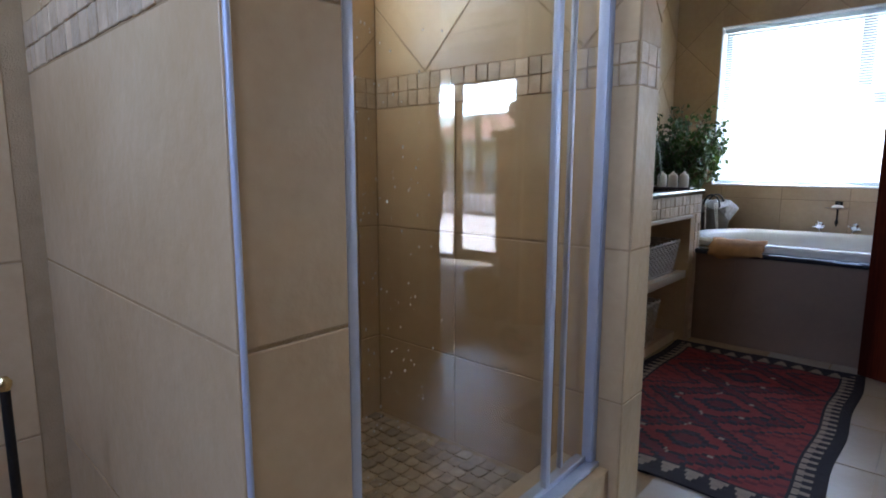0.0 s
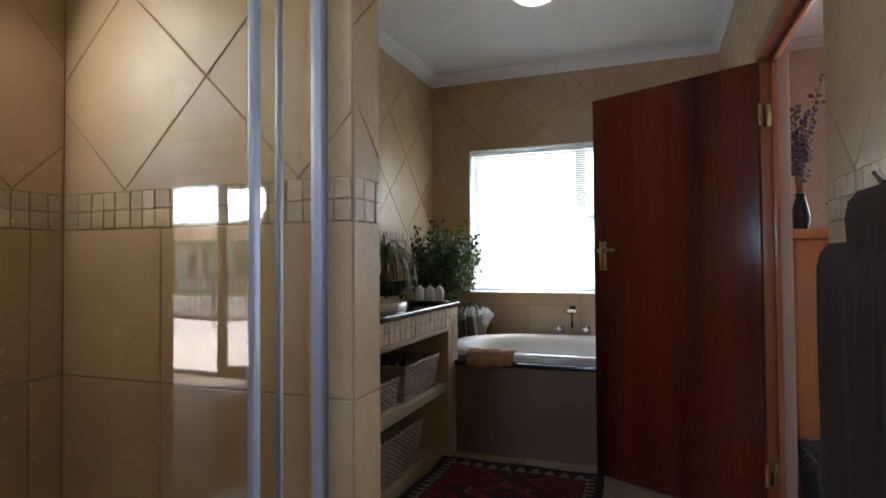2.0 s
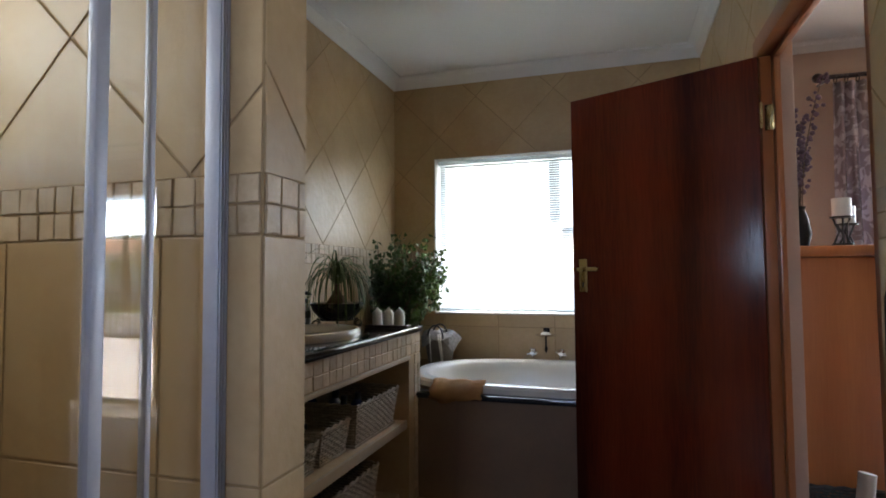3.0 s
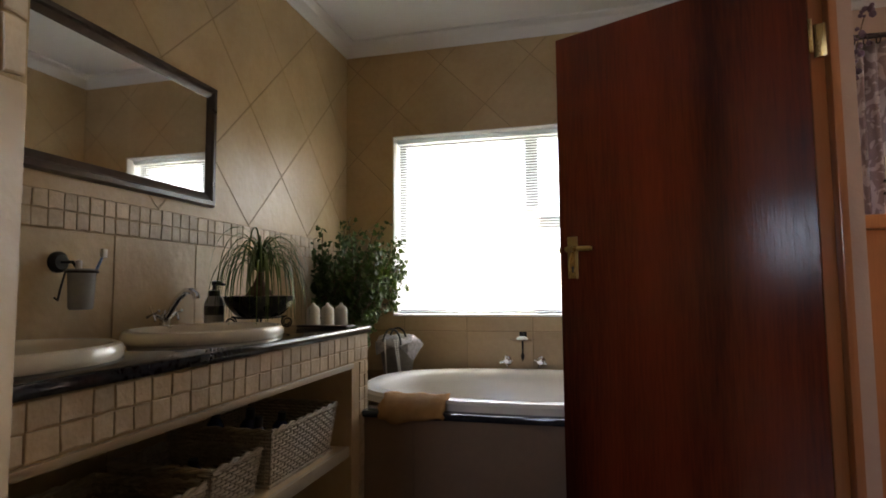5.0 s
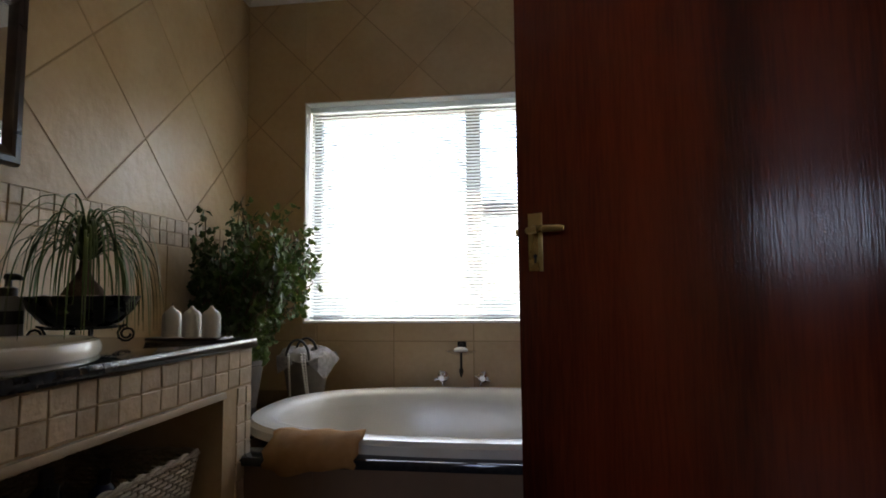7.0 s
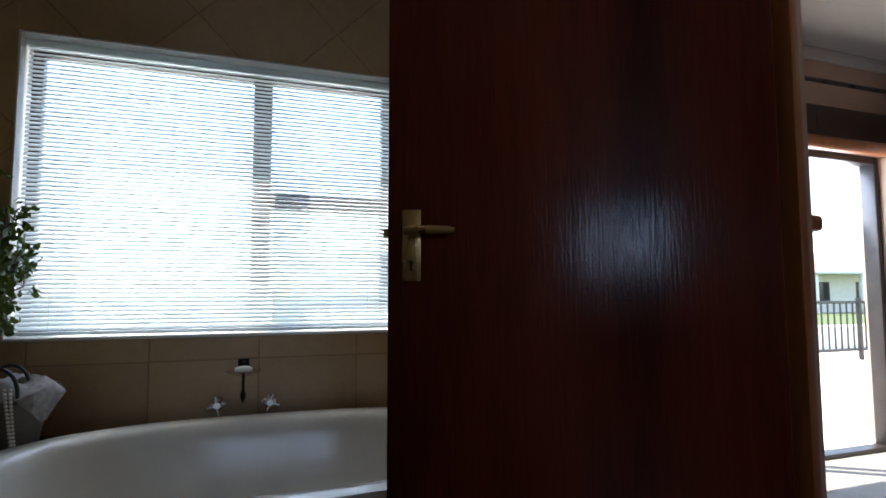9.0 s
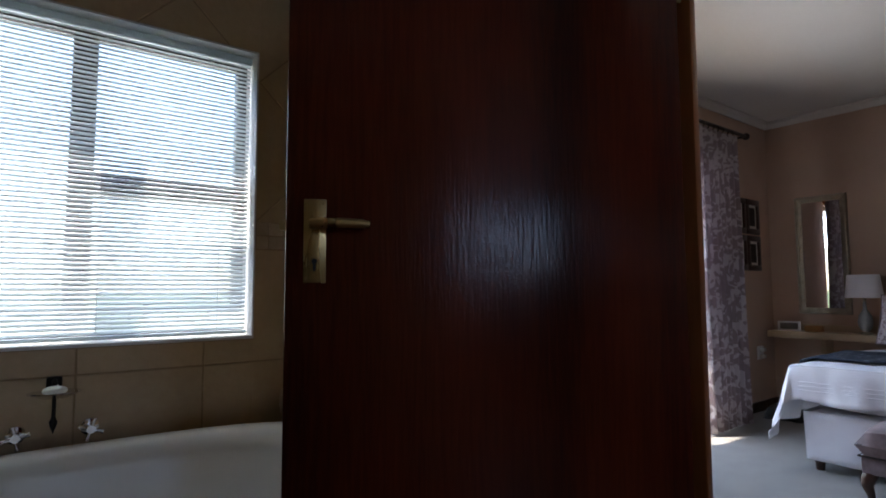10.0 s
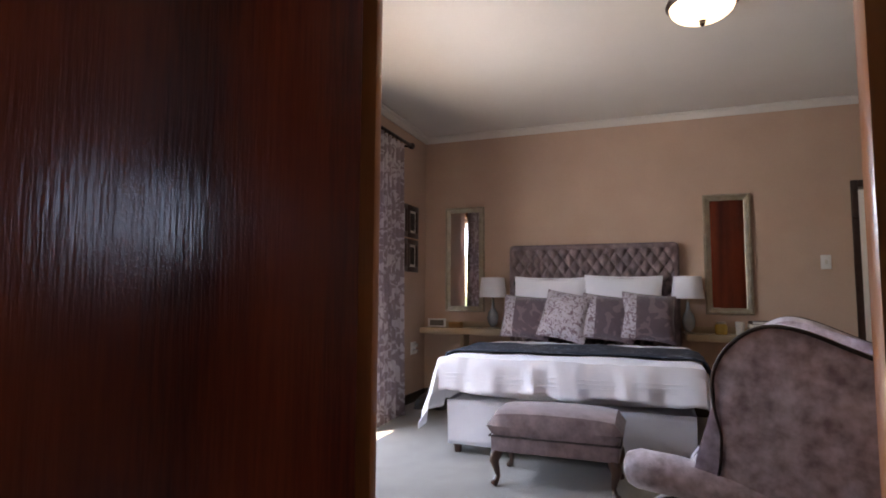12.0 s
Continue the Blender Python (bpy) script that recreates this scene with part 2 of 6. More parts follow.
LAMP_GLASS = glow_material("lit_lamp_glass", (1.0, 0.83, 0.50), 0.28)


# ---- building helpers ----
def bm_new():
    return bmesh.new()


def box(bm, x0, x1, y0, y1, z0, z1, bevel=0.0):
    r = bmesh.ops.create_cube(bm, size=1, matrix=Matrix.Translation(((x0 + x1) / 2, (y0 + y1) / 2, (z0 + z1) / 2)) @ Matrix.Diagonal((x1 - x0, y1 - y0, z1 - z0, 1)))
    if bevel:
        edges = list({e for v in r["verts"] for e in v.link_edges})
        bmesh.ops.bevel(bm, geom=edges, offset=bevel, segments=2, affect="EDGES", profile=0.5)
    return bm


def tube(bm, pts, radii, seg=10, caps=True):
    """A round bar along points, with one radius or one for each point."""
    pts = [Vector(p) for p in pts]
    if not isinstance(radii, (list, tuple)):
        radii = [radii] * len(pts)
    rings, ref = [], Vector((0.31, 0.95, 0.05)).normalized()
    for i, p in enumerate(pts):
        d = (pts[min(i + 1, len(pts) - 1)] - pts[max(i - 1, 0)]).normalized()
        u = d.cross(ref if abs(d.dot(ref)) < 0.95 else Vector((1, 0, 0))).normalized()
        ref = u.cross(d).normalized()
        rings.append([bm.verts.new(p + float(radii[i]) * (math.cos(2 * math.pi * k / seg) * u + math.sin(2 * math.pi * k / seg) * ref)) for k in range(seg)])
    for a, b in zip(rings, rings[1:]):
        for k in range(seg):
            bm.faces.new((a[k], a[(k + 1) % seg], b[(k + 1) % seg], b[k]))
    if caps:
        bm.faces.new(rings[0][::-1])
        bm.faces.new(rings[-1])
    return bm


def lathe(bm, profile, seg=28, centre=(0, 0, 0), sx=1.0, sy=1.0, closed=False):
    """Turns (radius, height) pairs about the upright axis; sx and sy make it oval."""
    cx, cy, cz = centre
    rings = []
    for r, z in profile:
        rings.append([bm.verts.new((cx + sx * r * math.cos(2 * math.pi * k / seg), cy + sy * r * math.sin(2 * math.pi * k / seg), cz + z)) for k in range(seg)])
    for a, b in zip(rings, rings[1:]):
        for k in range(seg):
            bm.faces.new((a[k], a[(k + 1) % seg], b[(k + 1) % seg], b[k]))
    if closed:
        bm.faces.new(rings[0][::-1])
        bm.faces.new(rings[-1])
    return bm


def cushion(bm, w, d, h, n=14, pinch=0.55, power=0.45, m=None, wrinkle=0.0):
    """A stuffed pad: thick in the middle, thin at the seam, corners drawn out."""
    m = m or Matrix.Identity(4)
    grids = []
    for side in (1, -1):
        g = []
        for i in range(n + 1):
            row = []
            for j in range(n + 1):
                u, v = 2 * i / n - 1, 2 * j / n - 1
                t = max(0.0, (1 - u ** 2) * (1 - v ** 2)) ** power
                k = 1 - (1 - pinch) * 0.18 * (1 - abs(u * v)) * max(abs(u), abs(v)) ** 3
                p = Vector((u * w / 2 * k, v * d / 2 * k, side * h / 2 * t))
                if wrinkle:
                    p.z += side * wrinkle * noise.noise(Vector((u * 2.3 + w, v * 2.3 + d * 7, side))) * t
                row.append(bm.verts.new(m @ p))
            g.append(row)
        grids.append(g)
        for i in range(n):
            for j in range(n):
                q = (g[i][j], g[i + 1][j], g[i + 1][j + 1], g[i][j + 1])
                bm.faces.new(q if side == 1 else q[::-1])
    bmesh.ops.remove_doubles(bm, verts=[v for g in grids for r in g for v in r], dist=1e-5)
    return bm


def finish(name, bm, mat, smooth=True):
    me = bpy.data.meshes.new(name)
    bmesh.ops.recalc_face_normals(bm, faces=bm.faces)
    bm.to_mesh(me)
    bm.free()
    me.materials.append(mat)
    if smooth:
        me.shade_smooth()
        me.set_sharp_from_angle(angle=radians(38))
    return me


def part(name, bm, mat, parent, label="", smooth=True):
    ob = new(name, finish(name, bm, mat, smooth))
    ob.parent = parent
    return tagged(ob, label)


def mesh_thing(name, bm, mat, label, category, kind="", group="", m=None, smooth=True):
    ob = new(name, finish(name, bm, mat, smooth))
    if m is not None:
        ob.matrix_basis = m
    return tagged(ob, label, category, group, kind)


def thing(name, m, label, category, group="", kind=""):
    ob = new(name)
    ob.empty_display_size = 0.05
    ob.matrix_basis = m
    return tagged(ob, label, category, group, kind)


def setting(name, boxes, mat, label="", category=""):
    bm = bm_new()
    for b in boxes:
        box(bm, *b)
    return mesh_thing(name, bm, mat, label, category, "structure", smooth=False)
translucent(LEAF, (0.28, 0.40, 0.04), 0.10)
translucent(BLADE, (0.2, 0.28, 0.06), 0.1)
# metal slats pass no light; this share imitates their glare against the window
translucent(SLAT, (0.82, 0.95, 0.97), 0.20)
translucent(DAMASK, (0.60, 0.52, 0.56), 0.25)

# ---- large structure ----
W, E, N, S = -1.60, 0.615, 4.80, -1.00          # bathroom: inner faces
BE, BN, BS, BW = 5.19, 4.93, -0.60, 0.67       # bedroom: inner faces
CEIL, BCEIL = 2.73, 2.70
WX0, WX1, WZ0, WZ1 = -1.27, 0.215, 0.905, 2.082  # bathroom window
SX0, SX1, SZ1 = 1.62, 3.80, 2.04               # sliding door of the bedroom

# grey sheet of ground out to the horizon, terrace paving next to the house
bm = bm_new()
for x0, x1, y0, y1 in ((-900, 900, -900, 900),):
    box(bm, x0, x1, y0, y1, -0.6, -0.28)
ground = mesh_thing("ground", bm, GRASS, "green lawn and earth round the house", "ground", "structure")
terrace = setting("terrace", [(-6, 12, 4.9, 10.5, -0.28, -0.06)], PAVING, "pale sunlit terrace paving outside the sliding door", "terrace")
floor = setting("floor", [(W - 0.1, E + 0.06, S - 0.1, N + 0.1, -0.2, 0.0)], GROUT, "brown grout bed of the bathroom floor", "floor")
floor_bed = setting("floor_bedroom", [(E + 0.06, BE + 2.2, BS - 0.1, BN + 0.22, -0.2, 0.0)], CARPET, "short grey fitted carpet of the bedroom", "floor")
ceiling = setting("ceiling", [(W - 0.2, E + 0.06, S - 0.2, N + 0.2, CEIL, CEIL + 0.1)], CEILING, "smooth white painted bathroom ceiling", "ceiling")
ceiling_bed = setting("ceiling_bedroom", [(E + 0.06, BE + 2.2, BS - 0.2, BN + 0.25, BCEIL, BCEIL + 0.1)], CEILING_BED, "smooth cream painted bedroom ceiling", "ceiling")

wall_w = setting("wall_west", [(W - 0.2, W, S - 0.2, 0.93, 0, CEIL), (W - 0.2, W, 1.39, N + 0.2, 0, CEIL), (W - 0.2, W, 0.93, 1.39, 0, 1.47), (W - 0.2, W, 0.93, 1.39, 2.22, CEIL)], GROUT, "tiled bathroom wall behind the washstand", "wall")
wall_n = setting("wall_north", [(W, WX0, N, N + 0.2, 0, CEIL), (WX1, E + 0.06, N, N + 0.2, 0, CEIL), (WX0, WX1, N, N + 0.2, 0, WZ0), (WX0, WX1, N, N + 0.2, WZ1, CEIL)], GROUT, "tiled bathroom wall with a large window", "wall")
wall_s = setting("wall_south", [(W, -0.62, S - 0.2, S, 0, CEIL), (-0.06, E + 0.06, S - 0.2, S, 0, CEIL), (-0.62, -0.06, S - 0.2, S, 0, 1.45), (-0.62, -0.06, S - 0.2, S, 2.25, CEIL)], PLASTER, "plastered bathroom wall with a window", "wall")
wall_e = setting("wall_east", [(E, E + 0.06, S, 2.25, 0, CEIL), (E, E + 0.06, 3.264, N, 0, CEIL), (E, E + 0.06, 2.25, 3.264, 2.122, CEIL)], GROUT, "tiled bathroom wall beside the door", "wall")
wall_bw = setting("wall_bedroom_west", [(E + 0.06, BW + 0.012, BS - 0.2, 2.25, 0, BCEIL), (E + 0.06, BW + 0.012, 3.264, BN + 0.2, 0, BCEIL), (E + 0.06, BW + 0.012, 2.25, 3.264, 2.122, BCEIL)], PLASTER, "beige plastered bedroom wall", "wall")
wall_bn = setting("wall_bedroom_north", [(BW, SX0, BN, BN + 0.2, 0, BCEIL), (SX1, BE + 0.2, BN, BN + 0.2, 0, BCEIL), (SX0, SX1, BN, BN + 0.2, SZ1, BCEIL)], PLASTER, "beige plastered bedroom wall with a sliding door", "wall")
wall_be = setting("wall_bedroom_east", [(BE, BE + 0.15, 1.16, BN, 0, BCEIL), (BE, BE + 0.15, BS, 0.27, 0, BCEIL), (BE, BE + 0.15, 0.27, 1.16, 2.0, BCEIL)], PLASTER, "beige plastered wall behind the bed", "wall")
wall_bs = setting("wall_bedroom_south", [(BW, BE + 2.2, BS - 0.2, BS, 0, BCEIL)], PLASTER, "beige plastered bedroom wall", "wall")
# the opening in the side wall is unseen, added for the lamp below
wall_c = setting("wall_corridor", [(BE + 2.0, BE + 2.2, BS, 2.4, 0, BCEIL), (BE + 0.15, BE + 2.0, 2.2, 2.4, 0, 1.1), (BE + 0.15, BE + 2.0, 2.2, 2.4, 2.2, BCEIL), (BE + 0.15, BE + 0.6, 2.2, 2.4, 1.1, 2.2), (BE + 1.6, BE + 2.0, 2.2, 2.4, 1.1, 2.2)], WHITE_PAINT, "pale painted corridor wall", "wall")
# added daylight so that the wall beyond the doorway isn't dark
lamp("sky_corridor_window", "AREA", look((BE + 1.1, 2.45, 1.65), (BE + 1.1, 0, 1.2)), 1.25, (0.75, 0.86, 1.0), (1.0, 1.0))

# shower: end wall, dividing wall, kerb
SH_S0, SH_S1, SH_N0, SH_N1, SH_E, SH_SE = 0.456, 0.627, 1.618, 1.757, -0.560, -0.565
SKEW = (0.505 - SH_S0) / (W - SH_SE)               # the end wall is a little out of square
bm = box(bm_new(), W, SH_SE, SH_S0, SH_S1, 0, CEIL)
for v in bm.verts:
    if v.co.y < SH_S0 + 0.01:
        v.co.y += SKEW * (v.co.x - SH_SE)
wall_sh_s = mesh_thing("wall_shower_south", bm, GROUT, "tiled end wall of the shower", "wall", "structure", smooth=False)
wall_sh_n = setting("wall_shower_north", [(W, SH_E, SH_N0, SH_N1, 0, CEIL)], GROUT, "tiled dividing wall between shower and washstand", "wall")
for y, nm in ((SH_S0 + 0.004, "corner_trim"),):
    mesh_thing(nm, tube(bm_new(), [(SH_SE + 0.001, y, 0), (SH_SE + 0.001, y, CEIL)], 0.0045, 12), ALUMINIUM, "satin aluminium tile corner trim", "trim", "structure")
kerb = setting("shower_kerb", [(-0.76, SH_E - 0.03, SH_S1, SH_N0, 0, 0.15)], TILE, "tiled kerb under the shower door", "kerb")


def cornice(name, runs, z, d, mat):
    """A coved moulding along straight runs ((x0, y0), (x1, y1), inward normal)."""
    bm = bm_new()
    prof = [(0, 0), (0, -d), (0.012, -d), (0.02, -0.72 * d), (0.45 * d, -0.3 * d), (0.8 * d, -0.14 * d), (d, -0.012), (d, 0)]
    for (x0, y0), (x1, y1), (nx, ny) in runs:
        a = [bm.verts.new((x0 + nx * u, y0 + ny * u, z + v)) for u, v in prof]
        b = [bm.verts.new((x1 + nx * u, y1 + ny * u, z + v)) for u, v in prof]
        for k in range(len(prof)):
            j = (k + 1) % len(prof)
            bm.faces.new((a[k], b[k], b[j], a[j]))
        bm.faces.new(a[::-1]), bm.faces.new(b)
    return mesh_thing(name, bm, mat, "white coved plaster cornice", "cornice", "structure")


cornice("cornice", [((W, N), (E, N), (0, -1)), ((W, SH_N1), (W, N), (1, 0)), ((E, S), (E, N), (-1, 0)), ((W, SH_N1), (SH_E, SH_N1), (0, 1))], CEIL - 0.001, 0.085, CEILING)
cornice("cornice_bedroom", [((BW, BN), (BE, BN), (0, -1)), ((BE, BS), (BE, BN), (-1, 0)), ((BW, BS), (BW, BN), (1, 0))], BCEIL - 0.001, 0.06, CEILING_BED)

# door frame, in the wall between bathroom and bedroom
fr = thing("door_frame", pose(0, 0, 0), "orange-brown varnished wooden door frame", "door frame", kind="structure")
part("jamb", box(bm_new(), 0.594, 0.668, 3.216, 3.262, 0, 2.05, 0.004), FRAME_WOOD, fr)
part("stop", box(bm_new(), 0.646, 0.670, 3.172, 3.2155, 0, 2.029, 0.004), FRAME_WOOD, fr)
part("jamb", box(bm_new(), 0.668, 0.714, 2.252, 2.424, 0, 2.05, 0.006), FRAME_WOOD, fr)
part("head", box(bm_new(), 0.594, 0.672, 2.252, 3.262, 2.052, 2.121, 0.004), FRAME_WOOD, fr)
part("stop", box(bm_new(), 0.646, 0.670, 2.4245, 3.2155, 2.030, 2.051, 0.003), FRAME_WOOD, fr)
# a white edge in shadow: plaster colour carries the shadow
part("architrave", box(bm_new(), 0.6725, 0.720, 3.198, 3.32, 0, 2.18, 0.006), PLASTER, fr, "white painted edge, its shadow put in as beige")

# ---- bathroom door, standing open ----
DOOR = pose(0.590, 3.170, 0, 0, 0, 154.43)
door = thing("door", DOOR, "open dark red-brown veneered wooden door", "door", kind="structure")
part("leaf", box(bm_new(), 0.0, 0.8225, -0.040, 0.0, 0.012, 2.036, 0.0025), DOOR_WOOD, door)
hd = part("handle_plate", box(bm_new(), 0.749, 0.79, 0.0, 0.004, 1.107, 1.263, 0.0015), BRASS, door, "brushed brass handle plate with a keyhole")
bm = bm_new()
tube(bm, [(0.77, 0.003, 1.214), (0.77, 0.03, 1.214)], 0.010, 14)
part("rose", bm, BRASS, hd)
bm = bm_new()
tube(bm, [(0.778, 0.036, 1.213), (0.757, 0.040, 1.215), (0.73, 0.041, 1.215), (0.685, 0.041, 1.214), (0.671, 0.041, 1.213)], [0.009, 0.0105, 0.0095, 0.0085, 0.0078], 14)
part("lever", bm, BRASS, hd, "brass lever")
bm = bm_new()
tube(bm, [(0.77, 0.0035, 1.147), (0.77, 0.0052, 1.147)], 0.0052, 14)
box(bm, 0.7675, 0.7725, 0.0035, 0.0052, 1.129, 1.146)
part("keyhole", bm, BLACK_PLASTIC, hd, "dark keyhole")
for z in (1.255, 1.115):
    for x in (0.755, 0.784):
        part("screw", tube(bm_new(), [(x, 0.0035, z), (x, 0.0052, z)], 0.0028, 10), BRASS, hd)
part("latch", box(bm_new(), 0.8225, 0.835, -0.027, -0.013, 1.206, 1.224, 0.001), BRASS, door, "protruding brass latch")
for z in (0.22, 1.80):
    hg = part("hinge", box(bm_new(), -0.042, -0.008, -0.048, -0.045, z - 0.05, z + 0.05, 0.001), BRASS, door, "brass butt hinge")
    part("knuckle", tube(bm_new(), [(-0.006, 0.002, z - 0.05), (-0.006, 0.002, z + 0.05)], 0.006, 12), BRASS, hg)
    hg.matrix_basis = Matrix.Identity(4)

# ---- bathroom window with a venetian blind ----
win = thing("window_1", pose(0, 0, 0), "large aluminium window behind a lowered white venetian blind", "window", kind="structure")


def window_bars(parent, bars, y0, y1, mat):
    for x0, x1, z0, z1 in bars:
        part("window_frame", box(bm_new(), x0, x1, y0, y1, z0, z1, 0.003), mat, parent)


FB = 0.045
window_bars(win, [(WX0, WX0 + FB, WZ0, WZ1), (WX1 - FB, WX1, WZ0, WZ1), (WX0 + FB, WX1 - FB, WZ0, WZ0 + FB), (WX0 + FB, WX1 - FB, WZ1 - FB, WZ1), (-0.42, -0.34, WZ0 + FB, WZ1 - FB), (-0.34, WX1 - FB, 1.455, 1.535)], 4.935, 4.985, DARK_ALUMINIUM)
for x0, x1, z0, z1 in ((WX0 + FB, -0.42, WZ0 + FB, WZ1 - FB), (-0.34, WX1 - FB, WZ0 + FB, 1.455), (-0.34, WX1 - FB, 1.535, WZ1 - FB)):
    pane = part("pane", box(bm_new(), x0, x1, 4.957, 4.963, z0, z1), CLEAR, win, "clear glass pane")
    pane.visible_shadow = False
# white plaster reveal, and the sill
for nm, b in (("reveal", (WX0, WX0 + 0.008, N - 0.004, N + 0.135, WZ0, WZ1)), ("reveal", (WX1 - 0.008, WX1, N - 0.004, N + 0.135, WZ0, WZ1)), ("reveal", (WX0 + 0.008, WX1 - 0.008, N - 0.004, N + 0.135, WZ1 - 0.008, WZ1)), ("window_sill", (WX0 + 0.008, WX1 - 0.008, N - 0.008, N + 0.135, WZ0, WZ0 + 0.012))):
    part(nm, box(bm_new(), *b, 0.002), WHITE_PAINT, win)


def blind(name, x0, x1, z0, z1, y, pitch, depth, tilt, m, label):
    """Slats on cords between a head rail and a bottom rail; runs along local x."""
    b = thing(name, m, label, "blind")
    part("head_rail", box(bm_new(), x0, x1, y - 0.014, y + 0.014, z1 - 0.028, z1, 0.002), SLAT, b)
    part("bottom_rail", box(bm_new(), x0, x1, y - 0.012, y + 0.012, z0, z0 + 0.014, 0.002), SLAT, b)
    bm, n = bm_new(), 5
    rows = []
    for k in range(n + 1):
        u = (k / n - 0.5) * depth
        h = 0.0022 * (1 - (2 * k / n - 1) ** 2)
        c, s = math.cos(radians(tilt)), math.sin(radians(tilt))
        rows.append([bm.verts.new((x, c * u - s * h, s * u + c * h)) for x in (x0 + 0.004, x1 - 0.004)])
    for r, q in zip(rows, rows[1:]):
        bm.faces.new((r[0], r[1], q[1], q[0]))
    me = finish("slat", bm, SLAT)
    z = z0 + 0.026
    while z < z1 - 0.035:
        o = new("slat", me)
        o.parent, o.location = b, (0, y, z)
        o.rotation_euler = (radians(random.uniform(-0.5, 0.5)), 0, 0)
        z += pitch
    for f in (0.08, 0.36, 0.64, 0.92):
        x = x0 + f * (x1 - x0)
        part("cord", tube(bm_new(), [(x, y - 0.014, z0 + 0.01), (x, y - 0.014, z1 - 0.02)], 0.0009, 5), SLAT, b)
    return b


blind("venetian_blind", WX0 + 0.012, WX1 - 0.012, WZ0 + 0.018, WZ1 - 0.012, 4.862, 0.0172, 0.020, 48, pose(0, 0, 0), "white aluminium venetian blind lowered over the bright window")

# ---- shower window, high in the west wall ----
sw = thing("window_2", pose(0, 0, 0), "small white shower window with a blind", "window", kind="structure")
for y0, y1, z0, z1 in ((0.93, 0.97, 1.47, 2.22), (1.35, 1.39, 1.47, 2.22), (0.97, 1.35, 1.47, 1.51), (0.97, 1.35, 2.18, 2.22)):
    part("window_frame", box(bm_new(), W - 0.16, W - 0.12, y0, y1, z0, z1, 0.003), WHITE_PAINT, sw)
part("pane", box(bm_new(), W - 0.143, W - 0.137, 0.97, 1.35, 1.51, 2.18), CLEAR, sw).visible_shadow = False
for y0, y1, z0, z1 in ((0.93, 0.938, 1.47, 2.22), (1.382, 1.39, 1.47, 2.22), (0.938, 1.382, 1.47, 1.482)):
    part("reveal", box(bm_new(), W - 0.12, W + 0.005, y0, y1, z0, z1), WHITE_PAINT, sw)
blind("venetian_blind", -0.20, 0.20, 1.56, 2.20, 0.0, 0.0172, 0.020, -40, pose(W - 0.07, 1.16, 0, 0, 0, 90), "small white venetian blind in the shower window")

# ---- toilet window behind the walker ----
tw = thing("window_3", pose(0, 0, 0), "plain window in the toilet corner", "window", kind="structure")
for x0, x1, z0, z1 in ((-0.62, -0.57, 1.45, 2.25), (-0.11, -0.06, 1.45, 2.25), (-0.57, -0.11, 1.45, 1.50), (-0.57, -0.11, 2.20, 2.25)):
    part("window_frame", box(bm_new(), x0, x1, S - 0.12, S - 0.07, z0, z1, 0.003), WHITE_PAINT, tw)

# ---- sliding door of the bedroom ----
sd = thing("sliding_door", pose(0, 0, 0), "dark aluminium sliding glass door, one leaf pushed open", "sliding door", kind="structure")
for x0, x1, z0, z1 in ((SX0, SX0 + 0.05, 0, SZ1), (SX1 - 0.05, SX1, 0, SZ1), (SX0 + 0.05, SX1 - 0.05, SZ1 - 0.05, SZ1), (SX0 + 0.05, SX1 - 0.05, 0.0, 0.03)):
    part("outer_frame", box(bm_new(), x0, x1, 4.985, 5.085, z0, z1, 0.003), DARK_ALUMINIUM, sd)
for x0, x1, y in ((SX0 + 0.05, SX0 + 1.09, 5.012), (SX0 + 0.14, SX0 + 1.18, 5.058)):
    for a, b, c, d in ((x0, x0 + 0.06, 0.03, SZ1 - 0.05), (x1 - 0.06, x1, 0.03, SZ1 - 0.05), (x0 + 0.06, x1 - 0.06, 0.03, 0.11), (x0 + 0.06, x1 - 0.06, SZ1 - 0.11, SZ1 - 0.05)):
        part("leaf_frame", box(bm_new(), a, b, y - 0.018, y + 0.018, c, d, 0.003), DARK_ALUMINIUM, sd)
    part("pane", box(bm_new(), x0 + 0.06, x1 - 0.06, y - 0.003, y + 0.003, 0.11, SZ1 - 0.11), CLEAR, sd, "clear glass pane").visible_shadow = False

# ---- bathroom: washstand ----
VY0, VY1 = SH_N1, 3.70
van = thing("washstand", pose(0, 0, 0), "built-in tiled washstand with open shelf and mosaic edge", "washstand")
part("fascia", box(bm_new(), -1.06, -1.004, VY0, VY1, 0.772, 0.884), GROUT, van)
part("leg", box(bm_new(), W, -1.004, 3.53, VY1 - 0.004, 0.0, 0.771), TILE, van, "tiled end pier")
part("trim", box(bm_new(), -1.066, -0.992, VY0, 3.529, 0.752, 0.7715, 0.003), FLOOR_TILE, van, "pale tile edge under the mosaic")
part("shelf", box(bm_new(), W, -1.03, VY0, 3.529, 0.40, 0.435, 0.003), TILE, van, "tiled shelf")
part("shelf_edge", box(bm_new(), -1.029, -1.012, VY0, 3.529, 0.395, 0.438, 0.003), FLOOR_TILE, van, "pale tile shelf edge")
part("plinth", box(bm_new(), W, -1.06, VY0, 3.529, 0.0, 0.055, 0.003), TILE, van)
part("top_slab", box(bm_new(), W, -1.06, VY0, VY1 - 0.004, 0.85, 0.884), GROUT, van)
bm = box(bm_new(), W, -0.985, VY0, VY1 + 0.006, 0.885, 0.916, 0.009)
mesh_thing("worktop", bm, GRANITE, "polished black granite worktop on the washstand", "worktop")


